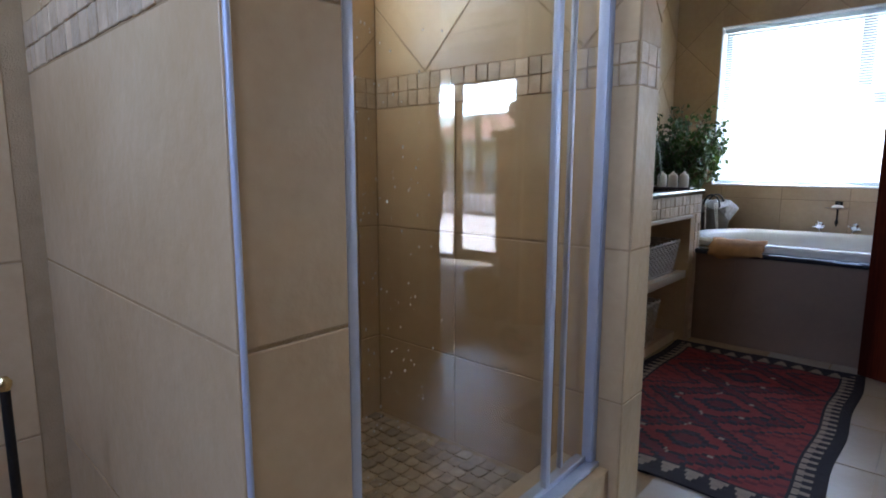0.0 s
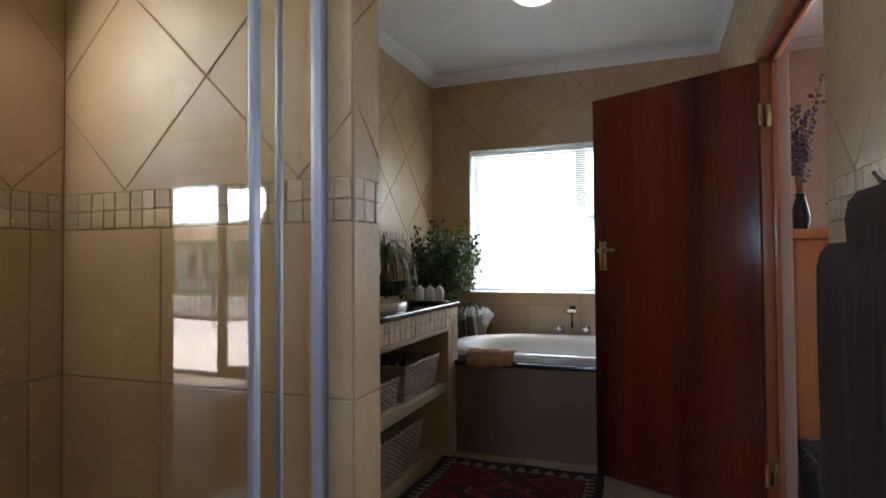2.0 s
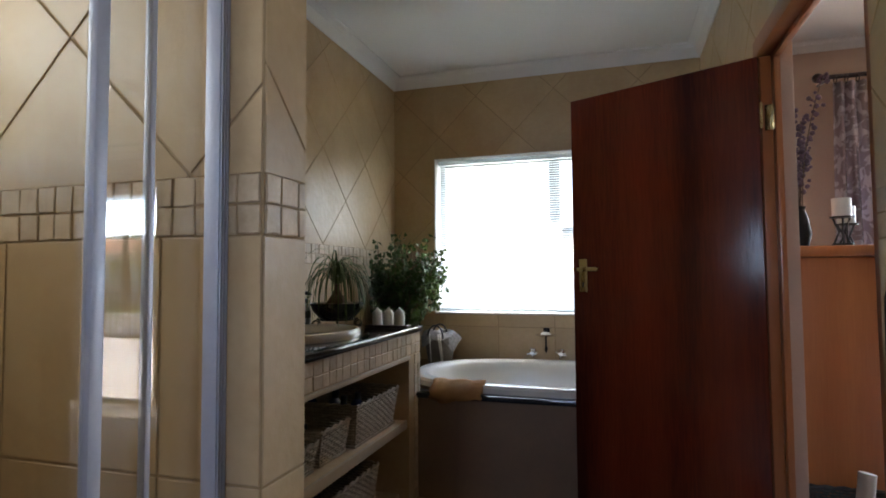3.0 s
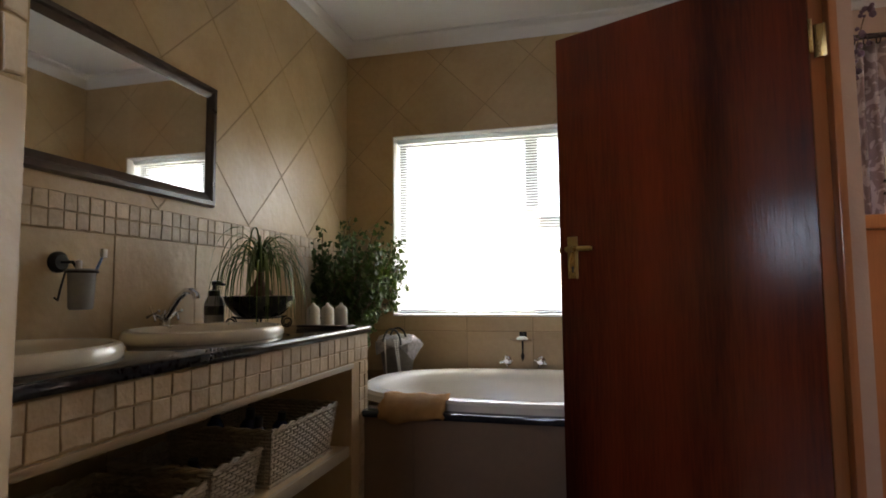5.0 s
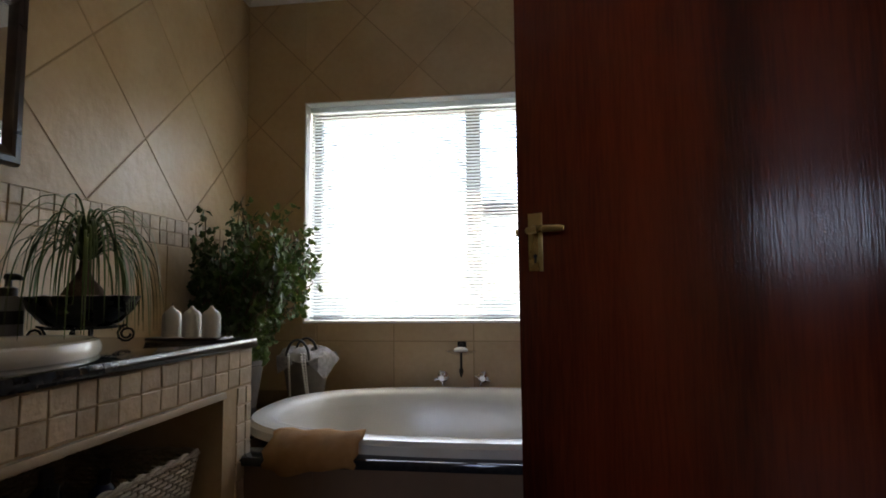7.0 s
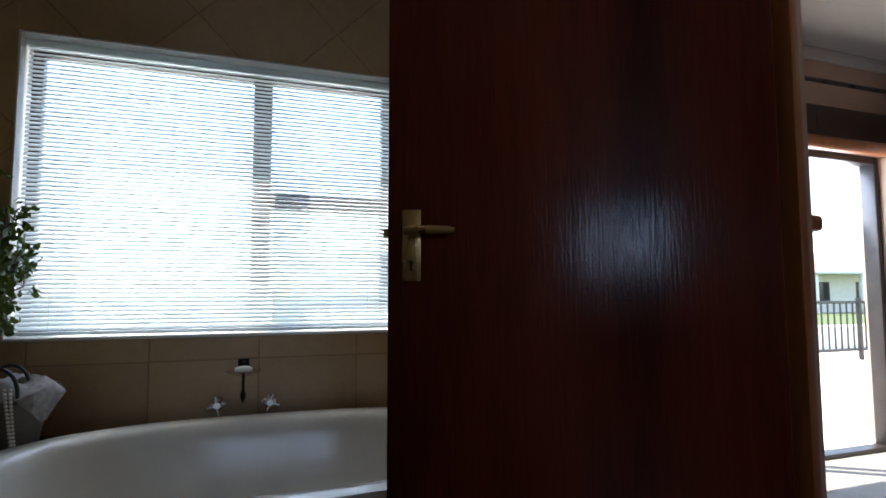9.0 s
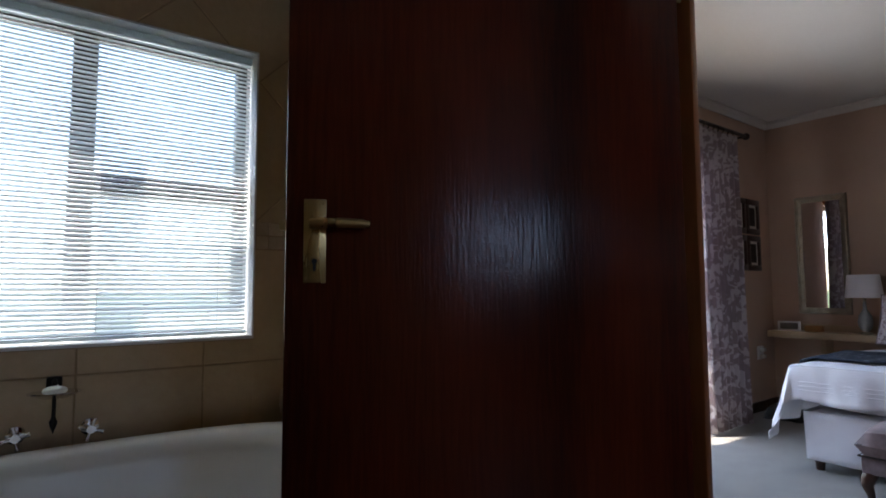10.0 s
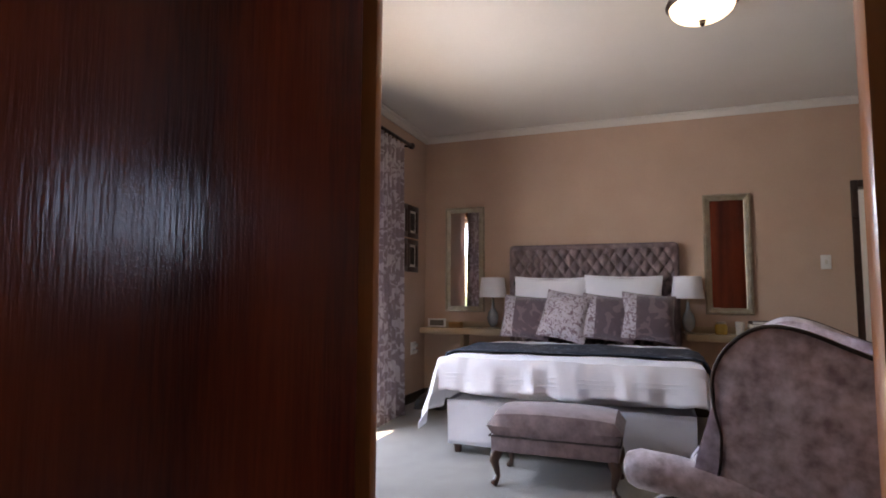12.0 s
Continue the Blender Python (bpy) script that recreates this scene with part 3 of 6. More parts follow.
def basin(m):
    b = thing("wash_basin", m, "oval cream ceramic drop-in basin on black granite", "basin", "two basins")
    prof = [(0.98, 0.0), (1.0, 0.008), (1.0, 0.022), (0.975, 0.034), (0.93, 0.038), (0.88, 0.034), (0.83, 0.022), (0.78, -0.01), (0.70, -0.05), (0.52, -0.10), (0.28, -0.125), (0.08, -0.13), (0.0001, -0.13)]
    part("bowl", lathe(bm_new(), prof, 44, (0, 0, 0), 0.225, 0.29), CREAM_CERAMIC, b)
    part("drain", lathe(bm_new(), [(0.022, -0.128), (0.020, -0.125), (0.0001, -0.125)], 18), CHROME, b, "chrome drain")
    return b


b1 = basin(pose(-1.285, 2.99, 0.916))
copy_thing(b1, pose(-1.285, 2.27, 0.916))


def faucet(m):
    f = thing("basin_tap", m, "chrome basin mixer tap with two cross handles", "tap", "two basin taps")
    bm = lathe(bm_new(), [(0.026, 0.0), (0.026, 0.006), (0.018, 0.012), (0.017, 0.045), (0.020, 0.05), (0.014, 0.062), (0.0001, 0.066)], 20)
    part("base", bm, CHROME, f)
    part("spout", tube(bm_new(), [(0.0, 0, 0.03), (0.025, 0.0, 0.065), (0.055, 0.0, 0.105), (0.085, 0.0, 0.128), (0.11, 0.0, 0.128), (0.125, 0.0, 0.115), (0.128, 0, 0.10)], [0.013, 0.013, 0.0125, 0.012, 0.011, 0.011, 0.0115], 14), CHROME, f)
    for s in (1, -1):
        h = part("handle", tube(bm_new(), [(0, 0.012 * s, 0.032), (0, 0.05 * s, 0.048)], 0.0085, 12), CHROME, f)
        c = Vector((0, 0.056 * s, 0.05))
        for a in range(4):
            d = Vector((math.cos(a * math.pi / 2 + 0.4), 0, math.sin(a * math.pi / 2 + 0.4))) * 0.026
            part("spoke", tube(bm_new(), [c, c + d * 0.75, c + d], [0.004, 0.0042, 0.0062], 8), CHROME, h)
    return f


f1 = faucet(pose(-1.50, 3.04, 0.945))
copy_thing(f1, pose(-1.50, 2.26, 0.945))

# tumbler on the wall
tb = thing("tumbler_holder", pose(-1.598, 2.70, 1.162), "glass tumbler with toothbrush in an iron wall bracket", "tumbler")
part("rosette", tube(bm_new(), [(0, 0, 0), (0.012, 0, 0), (0.02, 0, 0)], [0.032, 0.032, 0.022], 22), IRON, tb)
part("arm", tube(bm_new(), [(0.015, 0, 0), (0.05, 0.01, 0.0), (0.07, 0.015, -0.028)], 0.005, 8), IRON, tb)
bm = bm_new()
tube(bm, [(0.08 + 0.041 * math.cos(a), 0.015 + 0.041 * math.sin(a), -0.03) for a in np.linspace(0, 2 * math.pi, 25)], 0.004, 8)
part("ring", bm, IRON, tb)
part("scroll", tube(bm_new(), [(0.035, 0.0, -0.03), (0.03, -0.01, -0.08), (0.035, -0.022, -0.115), (0.03, -0.03, -0.105)], 0.003, 7), IRON, tb)
GREY_GLASS = material("frosted_tumbler", (0.36, 0.37, 0.36), (0.30, 0.31, 0.31), 0.2, scale=20, fine=120, bump=0.05)
part("tumbler", lathe(bm_new(), [(0.0001, -0.142), (0.030, -0.142), (0.033, -0.135), (0.038, -0.028), (0.040, -0.022), (0.035, -0.024), (0.030, -0.13), (0.0001, -0.134)], 26, (0.08, 0.015, 0)), GREY_GLASS, tb)
tbr = thing("toothbrush", pose(-1.515, 2.725, 1.03), "blue and white toothbrush leaning in the tumbler", "toothbrush")
BLUE_PLASTIC = material("blue_plastic", (0.10, 0.20, 0.42), (0.13, 0.24, 0.46), 0.35, scale=20, fine=80, bump=0)
part("shaft", tube(bm_new(), [(0, 0, 0), (0.004, 0.03, 0.10), (0.006, 0.055, 0.155)], [0.005, 0.0045, 0.0035], 8), BLUE_PLASTIC, tbr)
part("bristles", box(bm_new(), 0.004, 0.016, 0.045, 0.062, 0.148, 0.175, 0.002), WAX, tbr)
pst = thing("toothpaste_tube", pose(-1.52, 2.705, 1.03), "white toothpaste tube standing in the tumbler", "tube")
part("body", lathe(bm_new(), [(0.0001, 0), (0.017, 0.0), (0.016, 0.09), (0.010, 0.11), (0.0001, 0.11)], 16), WHITE_PAINT, pst)
part("cap", lathe(bm_new(), [(0.009, 0.108), (0.008, 0.135), (0.0001, 0.137)], 12), WHITE_PAINT, pst)

# soap dispenser
ds = thing("soap_dispenser", pose(-1.50, 3.31, 0.916) @ Matrix.Scale(1.25, 4), "clear soap dispenser with a black pump", "dispenser")
part("bottle", lathe(bm_new(), [(0.0001, 0), (0.028, 0), (0.030, 0.006), (0.030, 0.085), (0.022, 0.105), (0.014, 0.112), (0.0001, 0.112)], 22), GREY_GLASS, ds)
part("collar", lathe(bm_new(), [(0.017, 0.108), (0.017, 0.126), (0.007, 0.130), (0.006, 0.145), (0.0001, 0.146)], 18), BLACK_PLASTIC, ds)
part("nozzle", tube(bm_new(), [(-0.006, 0, 0.150), (0.02, 0, 0.150), (0.038, -0.004, 0.145)], [0.008, 0.007, 0.004], 10), BLACK_PLASTIC, ds)
part("label", lathe(bm_new(), [(0.0305, 0.05), (0.0305, 0.078)], 22), BLACK_PLASTIC, ds, "dark label")

# ponytail palm in a bowl on an iron stand
pp = thing("potted_palm", pose(-1.354, 3.40, 0.916) @ Matrix.Scale(0.95, 4), "ponytail palm in a dark metal bowl on an iron stand", "plant")
PEWTER = material("dark_pewter", (0.10, 0.10, 0.095), (0.05, 0.05, 0.05), 0.28, 0.85, scale=18, fine=120, bump=0.1)
part("bowl", lathe(bm_new(), [(0.0001, 0.045), (0.06, 0.047), (0.10, 0.065), (0.135, 0.105), (0.148, 0.138), (0.152, 0.142), (0.146, 0.142), (0.13, 0.115), (0.0001, 0.11)], 36), PEWTER, pp)
bm = bm_new()
tube(bm, [(0.09 * math.cos(a), 0.09 * math.sin(a), 0.052) for a in np.linspace(0, 2 * math.pi, 33)], 0.004, 8)
stand = part("stand", bm, IRON, pp, "scrolled iron stand")
for k in range(4):
    a0 = k * math.pi / 2 + 0.5
    pts = []
    for j in range(17):
        th = j / 16 * 1.75 * 2 * math.pi
        r = 0.026 * (1 - 0.62 * j / 16)
        pts.append(((0.115 + r * math.cos(th + 1.6)) * math.cos(a0), (0.115 + r * math.cos(th + 1.6)) * math.sin(a0), 0.030 + r * math.sin(th + 1.6)))
    part("scroll_foot", tube(bm_new(), [(0.09 * math.cos(a0), 0.09 * math.sin(a0), 0.052)] + pts, 0.0036, 7), IRON, stand)
bm = lathe(bm_new(), [(0.0001, 0.10), (0.055, 0.105), (0.062, 0.13), (0.048, 0.165), (0.024, 0.19), (0.015, 0.22), (0.013, 0.245), (0.0001, 0.25)], 18)
for v in bm.verts:
    v.co += 0.006 * noise.noise_vector(v.co * 30)
part("trunk", bm, BARK, pp, "swollen brown trunk")
PEBBLES = material("brown_pebble", (0.30, 0.20, 0.13), (0.18, 0.11, 0.07), 0.5, scale=30, fine=120, bump=0.2, rnd=0.2)
for k in range(9):
    a = k * 0.7
    bm = bm_new()
    bmesh.ops.create_icosphere(bm, subdivisions=2, radius=0.026, matrix=pose(0.10 * math.cos(a), 0.10 * math.sin(a), 0.128, 0, 0, 30 * k) @ Matrix.Diagonal((1.2, 0.9, 0.7, 1)))
    part("pebble", bm, PEBBLES, pp)
rp = random.Random(4)
bm = bm_new()
for k in range(84):
    a, L, up = rp.uniform(0, 2 * math.pi), rp.uniform(0.34, 0.56), rp.uniform(0.5, 1.5)
    p, d = Vector((0, 0, 0.238)), Vector((math.cos(a) * (1.05 - up * 0.6), math.sin(a) * (1.05 - up * 0.6), up)).normalized()
    side = Vector((-math.sin(a), math.cos(a), 0))
    prev, n = None, 16
    for j in range(n + 1):
        w = 0.0040 * (1 - (j / n) ** 2 * 0.85)
        q = [bm.verts.new(p - side * w), bm.verts.new(p + Vector((0, 0, 0.0018))), bm.verts.new(p + side * w)]
        if prev:
            bm.faces.new((prev[0], prev[1], q[1], q[0])), bm.faces.new((prev[1], prev[2], q[2], q[1]))
        prev = q
        p = p + d * L / n
        d = (d + Vector((0, 0, -0.40 - 0.16 * rp.random()))).normalized() if j > 1 else d
        p.z = max(p.z, 0.03)
        if p.x < -0.22:
            p.x = -0.22
tagged(part("foliage", bm, BLADE, pp, "long thin drooping green leaves"), kind="stuff")

# candles on a tray
mesh_thing("candle_tray", box(bm_new(), -1.262, -1.028, 3.535, 3.625, 0.917, 0.925, 0.003), DARK_WOOD, "small dark wooden tray on the worktop", "tray")


def candle(m):
    c = thing("candle", m, "short white pillar candle with a drawn-up tip", "candle", "three candles")
    part("wax", lathe(bm_new(), [(0.0001, 0), (0.026, 0.0), (0.0275, 0.004), (0.027, 0.066), (0.022, 0.076), (0.010, 0.084), (0.004, 0.094), (0.0001, 0.095)], 24), WAX, c)
    part("wick", tube(bm_new(), [(0, 0, 0.092), (0.001, 0.001, 0.102)], 0.0012, 6), BLACK_PLASTIC, c)
    return c


c1 = candle(pose(-1.205, 3.58, 0.925))
copy_thing(c1, pose(-1.140, 3.582, 0.925, 0, 0, 40))
copy_thing(c1, pose(-1.075, 3.578, 0.925, 0, 0, 95))

# wall mirror
MY0, MY1, MZ0, MZ1 = 2.00, 3.40, 1.425, 1.938
mr = thing("wall_mirror", pose(0, 0, 0), "wide wall mirror in a dark moulded wooden frame", "mirror")
part("glass", box(bm_new(), W + 0.012, W + 0.016, MY0 + 0.045, MY1 - 0.045, MZ0 + 0.045, MZ1 - 0.045), MIRROR, mr)


def frame_bars(parent, y0, y1, z0, z1, w, xw, depth, mat, sign=1, name="frame"):
    """Four mitred moulded bars round a rectangle on a wall at x = xw."""
    prof = [(0, 0), (0, 0.6 * depth), (0.12 * w, depth), (0.42 * w, depth), (0.55 * w, 0.72 * depth), (0.85 * w, 0.62 * depth), (w, 0.45 * depth), (w, 0)]
    c = [(y0, z0, 1, 1), (y1, z0, -1, 1), (y1, z1, -1, -1), (y0, z1, 1, -1)]
    for k in range(4):
        bm = bm_new()
        rings = []
        for y, z, sy, sz in (c[k], c[(k + 1) % 4]):
            rings.append([bm.verts.new((xw + sign * d, y + sy * u, z + sz * u)) for u, d in prof])
        n = len(prof)
        for i in range(n):
            bm.faces.new((rings[0][i], rings[0][(i + 1) % n], rings[1][(i + 1) % n], rings[1][i]))
        bm.faces.new(rings[0]), bm.faces.new(rings[1][::-1])
        part(name, bm, mat, parent)


frame_bars(mr, MY0, MY1, MZ0, MZ1, 0.055, W + 0.004, 0.028, DARK_WOOD)

# ---- bath ----
bath_deck = thing("bath_surround", pose(0, 0, 0), "tiled bath surround with a black granite edge", "bath surround", kind="structure")
part("front_panel", box(bm_new(), W, E, 3.66, 3.70, 0, 0.529), SHADED_BATH_TILE, bath_deck)
part("deck", box(bm_new(), W, -1.15, 3.70, N, 0.40, 0.529), GROUT, bath_deck)
part("granite_edge", box(bm_new(), W, E, 3.632, 3.745, 0.531, 0.561, 0.008), GRANITE, bath_deck, "black granite edge")
part("granite_edge", box(bm_new(), W, -1.12, 3.746, N, 0.531, 0.561, 0.004), GRANITE, bath_deck)
part("granite_edge", box(bm_new(), -1.119, E, 4.70, N, 0.531, 0.561, 0.004), GRANITE, bath_deck)


def bath_tub():
    bm, seg = bm_new(), 72
    cx, cy, ax, ay = -0.335, 4.205, 0.855, 0.525
    prof = [(0.0, 0.0, 2.6), (0.0, 0.028, 2.6), (0.012, 0.042, 2.6), (0.05, 0.046, 2.6), (0.085, 0.040, 2.6), (0.105, 0.02, 2.6), (0.12, -0.02, 2.6), (0.145, -0.18, 2.5), (0.18, -0.32, 2.4), (0.24, -0.37, 2.3), (0.40, -0.38, 2.2)]
    rings = []
    for inset, z, p in prof:
        ring = []
        for k in range(seg):
            t = 2 * math.pi * k / seg
            c, s = math.cos(t), math.sin(t)
            ring.append(bm.verts.new((cx + (ax - inset) * math.copysign(abs(c) ** (2 / p), c), cy + (ay - inset) * math.copysign(abs(s) ** (2 / p), s), 0.561 + z)))
        rings.append(ring)
    for a, b in zip(rings, rings[1:]):
        for k in range(seg):
            bm.faces.new((a[k], a[(k + 1) % seg], b[(k + 1) % seg], b[k]))
    bm.faces.new(rings[-1])
    return bm


tub = thing("bath", pose(0, 0, 0), "large white built-in bathtub with rounded rim", "bath")
part("shell", bath_tub(), CERAMIC, tub)
part("drain", tube(bm_new(), [(-0.30, 4.2, 0.178), (-0.30, 4.2, 0.186)], 0.03, 18), CHROME, tub, "chrome drain")

# tan face cloth over the edge
bm, nx = bm_new(), 16
path = [(3.735, 0.613), (3.715, 0.613), (3.695, 0.611), (3.668, 0.604), (3.630, 0.578), (3.620, 0.560), (3.617, 0.545), (3.618, 0.528)]
g = []
for i in range(nx + 1):
    x = -0.92 + 0.285 * i / nx
    g.append([bm.verts.new((x + 0.006 * math.sin(9 * j + i), y - 0.006 * (1 + math.sin(i * 1.1 + j * 0.5)) * (j > 3), z + 0.004 * (1 + math.sin(i * 0.9 + j)) - (0.012 * math.sin(i * 0.35) if j == 7 else 0))) for j, (y, z) in enumerate(path)])
for i in range(nx):
    for j in range(len(path) - 1):
        bm.faces.new((g[i][j], g[i + 1][j], g[i + 1][j + 1], g[i][j + 1]))
cl = mesh_thing("face_cloth", bm, TAN_CLOTH, "tan face cloth folded over the bath edge", "towel")
so = cl.modifiers.new("thick", "SOLIDIFY")
so.thickness, so.offset = 0.007, 1

# bath taps and soap dish on the wall


def bath_tap(m):
    t = thing("bath_tap", m, "chrome wall tap with a cross handle", "tap", "two bath taps")
    part("flange", tube(bm_new(), [(0, 0, 0), (0, -0.006, 0), (0, -0.012, 0)], [0.028, 0.027, 0.016], 22), CHROME, t)
    part("stem", tube(bm_new(), [(0, -0.01, 0), (0, -0.05, 0), (0, -0.062, 0)], [0.012, 0.011, 0.013], 14), CHROME, t)
    for a in range(4):
        d = Vector((math.cos(a * math.pi / 2 + 0.2), 0, math.sin(a * math.pi / 2 + 0.2))) * 0.038
        c = Vector((0, -0.055, 0))
        part("spoke", tube(bm_new(), [c, c + d * 0.8, c + d], [0.0055, 0.0055, 0.0085], 10), CHROME, t)
    return t


t1 = bath_tap(pose(-0.533, 4.796, 0.64))
copy_thing(t1, pose(-0.333, 4.796, 0.64, 0, 30, 0))
sp = thing("soap_dish", pose(-0.437, 4.796, 0.765), "iron wall soap dish with white soap and a finial", "soap dish")
part("bracket", tube(bm_new(), [(0, 0, 0.03), (0, -0.03, 0.04), (0, -0.05, 0.03), (0, -0.055, 0.0)], 0.008, 10), IRON, sp)
part("back_plate", box(bm_new(), -0.022, 0.022, -0.008, 0.0, 0.0, 0.05, 0.006), IRON, sp)
part("dish", lathe(bm_new(), [(0.0001, -0.012), (0.03, -0.010), (0.055, 0.0), (0.068, 0.006), (0.068, 0.009), (0.052, 0.006), (0.0001, -0.004)], 30, (0, -0.06, 0), 1.1, 0.8), CHROME, sp)
bm = bm_new()
bmesh.ops.create_icosphere(bm, subdivisions=3, radius=0.035, matrix=pose(0, -0.06, 0.012) @ Matrix.Diagonal((1.0, 0.7, 0.45, 1)))
part("soap", bm, WAX, sp, "white soap")
part("finial", tube(bm_new(), [(0, -0.045, -0.006), (0, -0.045, -0.075), (0, -0.045, -0.088), (0, -0.045, -0.10), (0, -0.045, -0.125)], [0.006, 0.006, 0.012, 0.010, 0.001], 10), IRON, sp)

# sponge hanging beside the bath
spg = thing("bath_sponge", pose(0.355, N - 0.004, 0.66), "pale tan bath sponge hanging on the tiled wall", "sponge")
part("hook", tube(bm_new(), [(0, 0, 0.075), (0, -0.03, 0.075), (0, -0.036, 0.084)], 0.004, 8), CHROME, spg, "chrome hook")
part("loop", tube(bm_new(), [(0, -0.028, 0.08), (0.006, -0.028, 0.06), (0, -0.028, 0.035)], 0.0015, 6), WAX, spg)
bm = cushion(bm_new(), 0.075, 0.10, 0.05, 12, 1, 0.3, pose(0, -0.03, -0.01, 90, 0, 0))
for v in bm.verts:
    v.co += 0.005 * noise.noise_vector(v.co * 55)
part("body", bm, material("sponge_foam", (0.52, 0.38, 0.24), (0.40, 0.28, 0.17), 0.95, scale=60, fine=260, bump=0.7), spg)

# pot with scarf and beads beside the bath
GREY_POT = material("grey_stoneware", (0.20, 0.17, 0.14), (0.13, 0.11, 0.09), 0.6, scale=15, fine=120, bump=0.2)
pt = thing("stoneware_pot", pose(-1.17, 4.60, 0.561), "grey pot holding a white scarf and bead necklaces", "pot")
part("pot", lathe(bm_new(), [(0.0001, 0), (0.075, 0), (0.085, 0.02), (0.112, 0.18), (0.120, 0.205), (0.112, 0.207), (0.10, 0.17), (0.0001, 0.16)], 30), GREY_POT, pt)
bm = bm_new()
g, n, k = [], 22, 7
for i in range(n):
    a = 2 * math.pi * i / n
    g.append([bm.verts.new((r * (1 + 0.10 * math.sin(5 * a)) * math.cos(a), r * (1 + 0.10 * math.sin(5 * a)) * math.sin(a), z + 0.016 * math.sin(4 * a + j))) for j, (r, z) in enumerate(((0.02, 0.225), (0.06, 0.235), (0.10, 0.228), (0.130, 0.212), (0.142, 0.195), (0.140, 0.17 + 0.03 * math.sin(3 * a)), (0.134, 0.15 + 0.04 * math.sin(3 * a))))])
for i in range(n):
    for j in range(k - 1):
        bm.faces.new((g[i][j], g[(i + 1) % n][j], g[(i + 1) % n][j + 1], g[i][j + 1]))
part("scarf", bm, material("grey_white_scarf", (0.42, 0.39, 0.36), (0.22, 0.20, 0.19), 0.9, scale=45, fine=220, bump=0.5), pt, "crumpled white scarf")
for x0, dx in ((-0.03, 0.0), (0.045, 0.012), (0.03, 0.02)):
    bm = bm_new()
    for q in range(16):
        z = 0.22 - 0.2 * q / 16
        bmesh.ops.create_icosphere(bm, subdivisions=1, radius=0.0062, matrix=pose(x0 + dx * q / 16, -0.146 + 0.028 * (q / 16), z))
    tagged(part("bead_string", bm, WAX, pt, "string of pale beads"), kind="stuff")
for s in (-1, 1):
    part("bag_handle", tube(bm_new(), [(0.055 * math.cos(a) + 0.005, -0.11 * s * 0.5 - 0.07, 0.20 + 0.085 * math.sin(a)) for a in np.linspace(-0.35, math.pi + 0.35, 15)], 0.006, 8), BLACK_PLASTIC, pt, "black loop handle")

# ivy in a pot on the bath surround
iv = thing("potted_ivy", pose(-1.385, 4.36, 0.561) @ Matrix.Scale(0.91, 4), "bushy dark green ivy in a pot, lit by the window", "plant")
part("pot", lathe(bm_new(), [(0.0001, 0), (0.08, 0), (0.11, 0.2), (0.118, 0.205), (0.118, 0.225), (0.105, 0.225), (0.10, 0.19), (0.0001, 0.19)], 26), GREY_POT, iv)
ri = random.Random(11)
stems, leaves = bm_new(), bm_new()
for k in range(110):
    a, L = ri.uniform(0, 2 * math.pi), ri.uniform(0.45, 0.86)
    p = Vector((0.06 * math.cos(a), 0.06 * math.sin(a), 0.2))
    d = Vector((math.cos(a) * ri.uniform(0.1, 0.5), math.sin(a) * ri.uniform(0.1, 0.5), 1)).normalized()
    if k % 4 == 0:
        d = Vector((0.26, 0.30, 0.95)).normalized()
    pts = [p.copy()]
    for j in range(9):
        p = p + d * L / 9
        p.x, p.y = min(max(p.x, -0.11), 0.15 + 0.08 * (p.z > 0.45)), max(-0.15, min(p.y, 0.36))
        pts.append(p.copy())
        d = (d + Vector((ri.uniform(-0.2, 0.22), ri.uniform(-0.2, 0.2), -0.05 - 0.022 * j))).normalized()
        for _ in range(4):
            r = ri.uniform(0.011, 0.022)
            c = p + Vector((ri.uniform(-0.05, 0.05), ri.uniform(-0.05, 0.05), ri.uniform(-0.05, 0.05)))
            c.x, c.y = max(c.x, -0.185), min(c.y, 0.45)
            m = pose(c.x, c.y, c.z, ri.uniform(20, 100), ri.uniform(-40, 40), ri.uniform(0, 360))
            shape = ((0, -1, 0), (0.7, -0.75, 0.1), (0.95, -0.1, 0.18), (0.45, 0.25, 0.08), (0.5, 0.75, 0.12), (0, 1.15, -0.12), (-0.5, 0.75, 0.12), (-0.45, 0.25, 0.08), (-0.95, -0.1, 0.18), (-0.7, -0.75, 0.1))
            vs = [leaves.verts.new(m @ (Vector(q) * r)) for q in shape]
            mid = leaves.verts.new(m @ Vector((0, 0, -0.05 * r)))
            for u in range(10):
                leaves.faces.new((mid, vs[u], vs[(u + 1) % 10]))
    tube(stems, pts, 0.0028, 5)
tagged(part("stalk_mass", stems, BARK, iv), kind="stuff")
tagged(part("foliage", leaves, LEAF, iv, "many small lobed leaves", smooth=False), kind="stuff")

# ---- baskets under the washstand ----


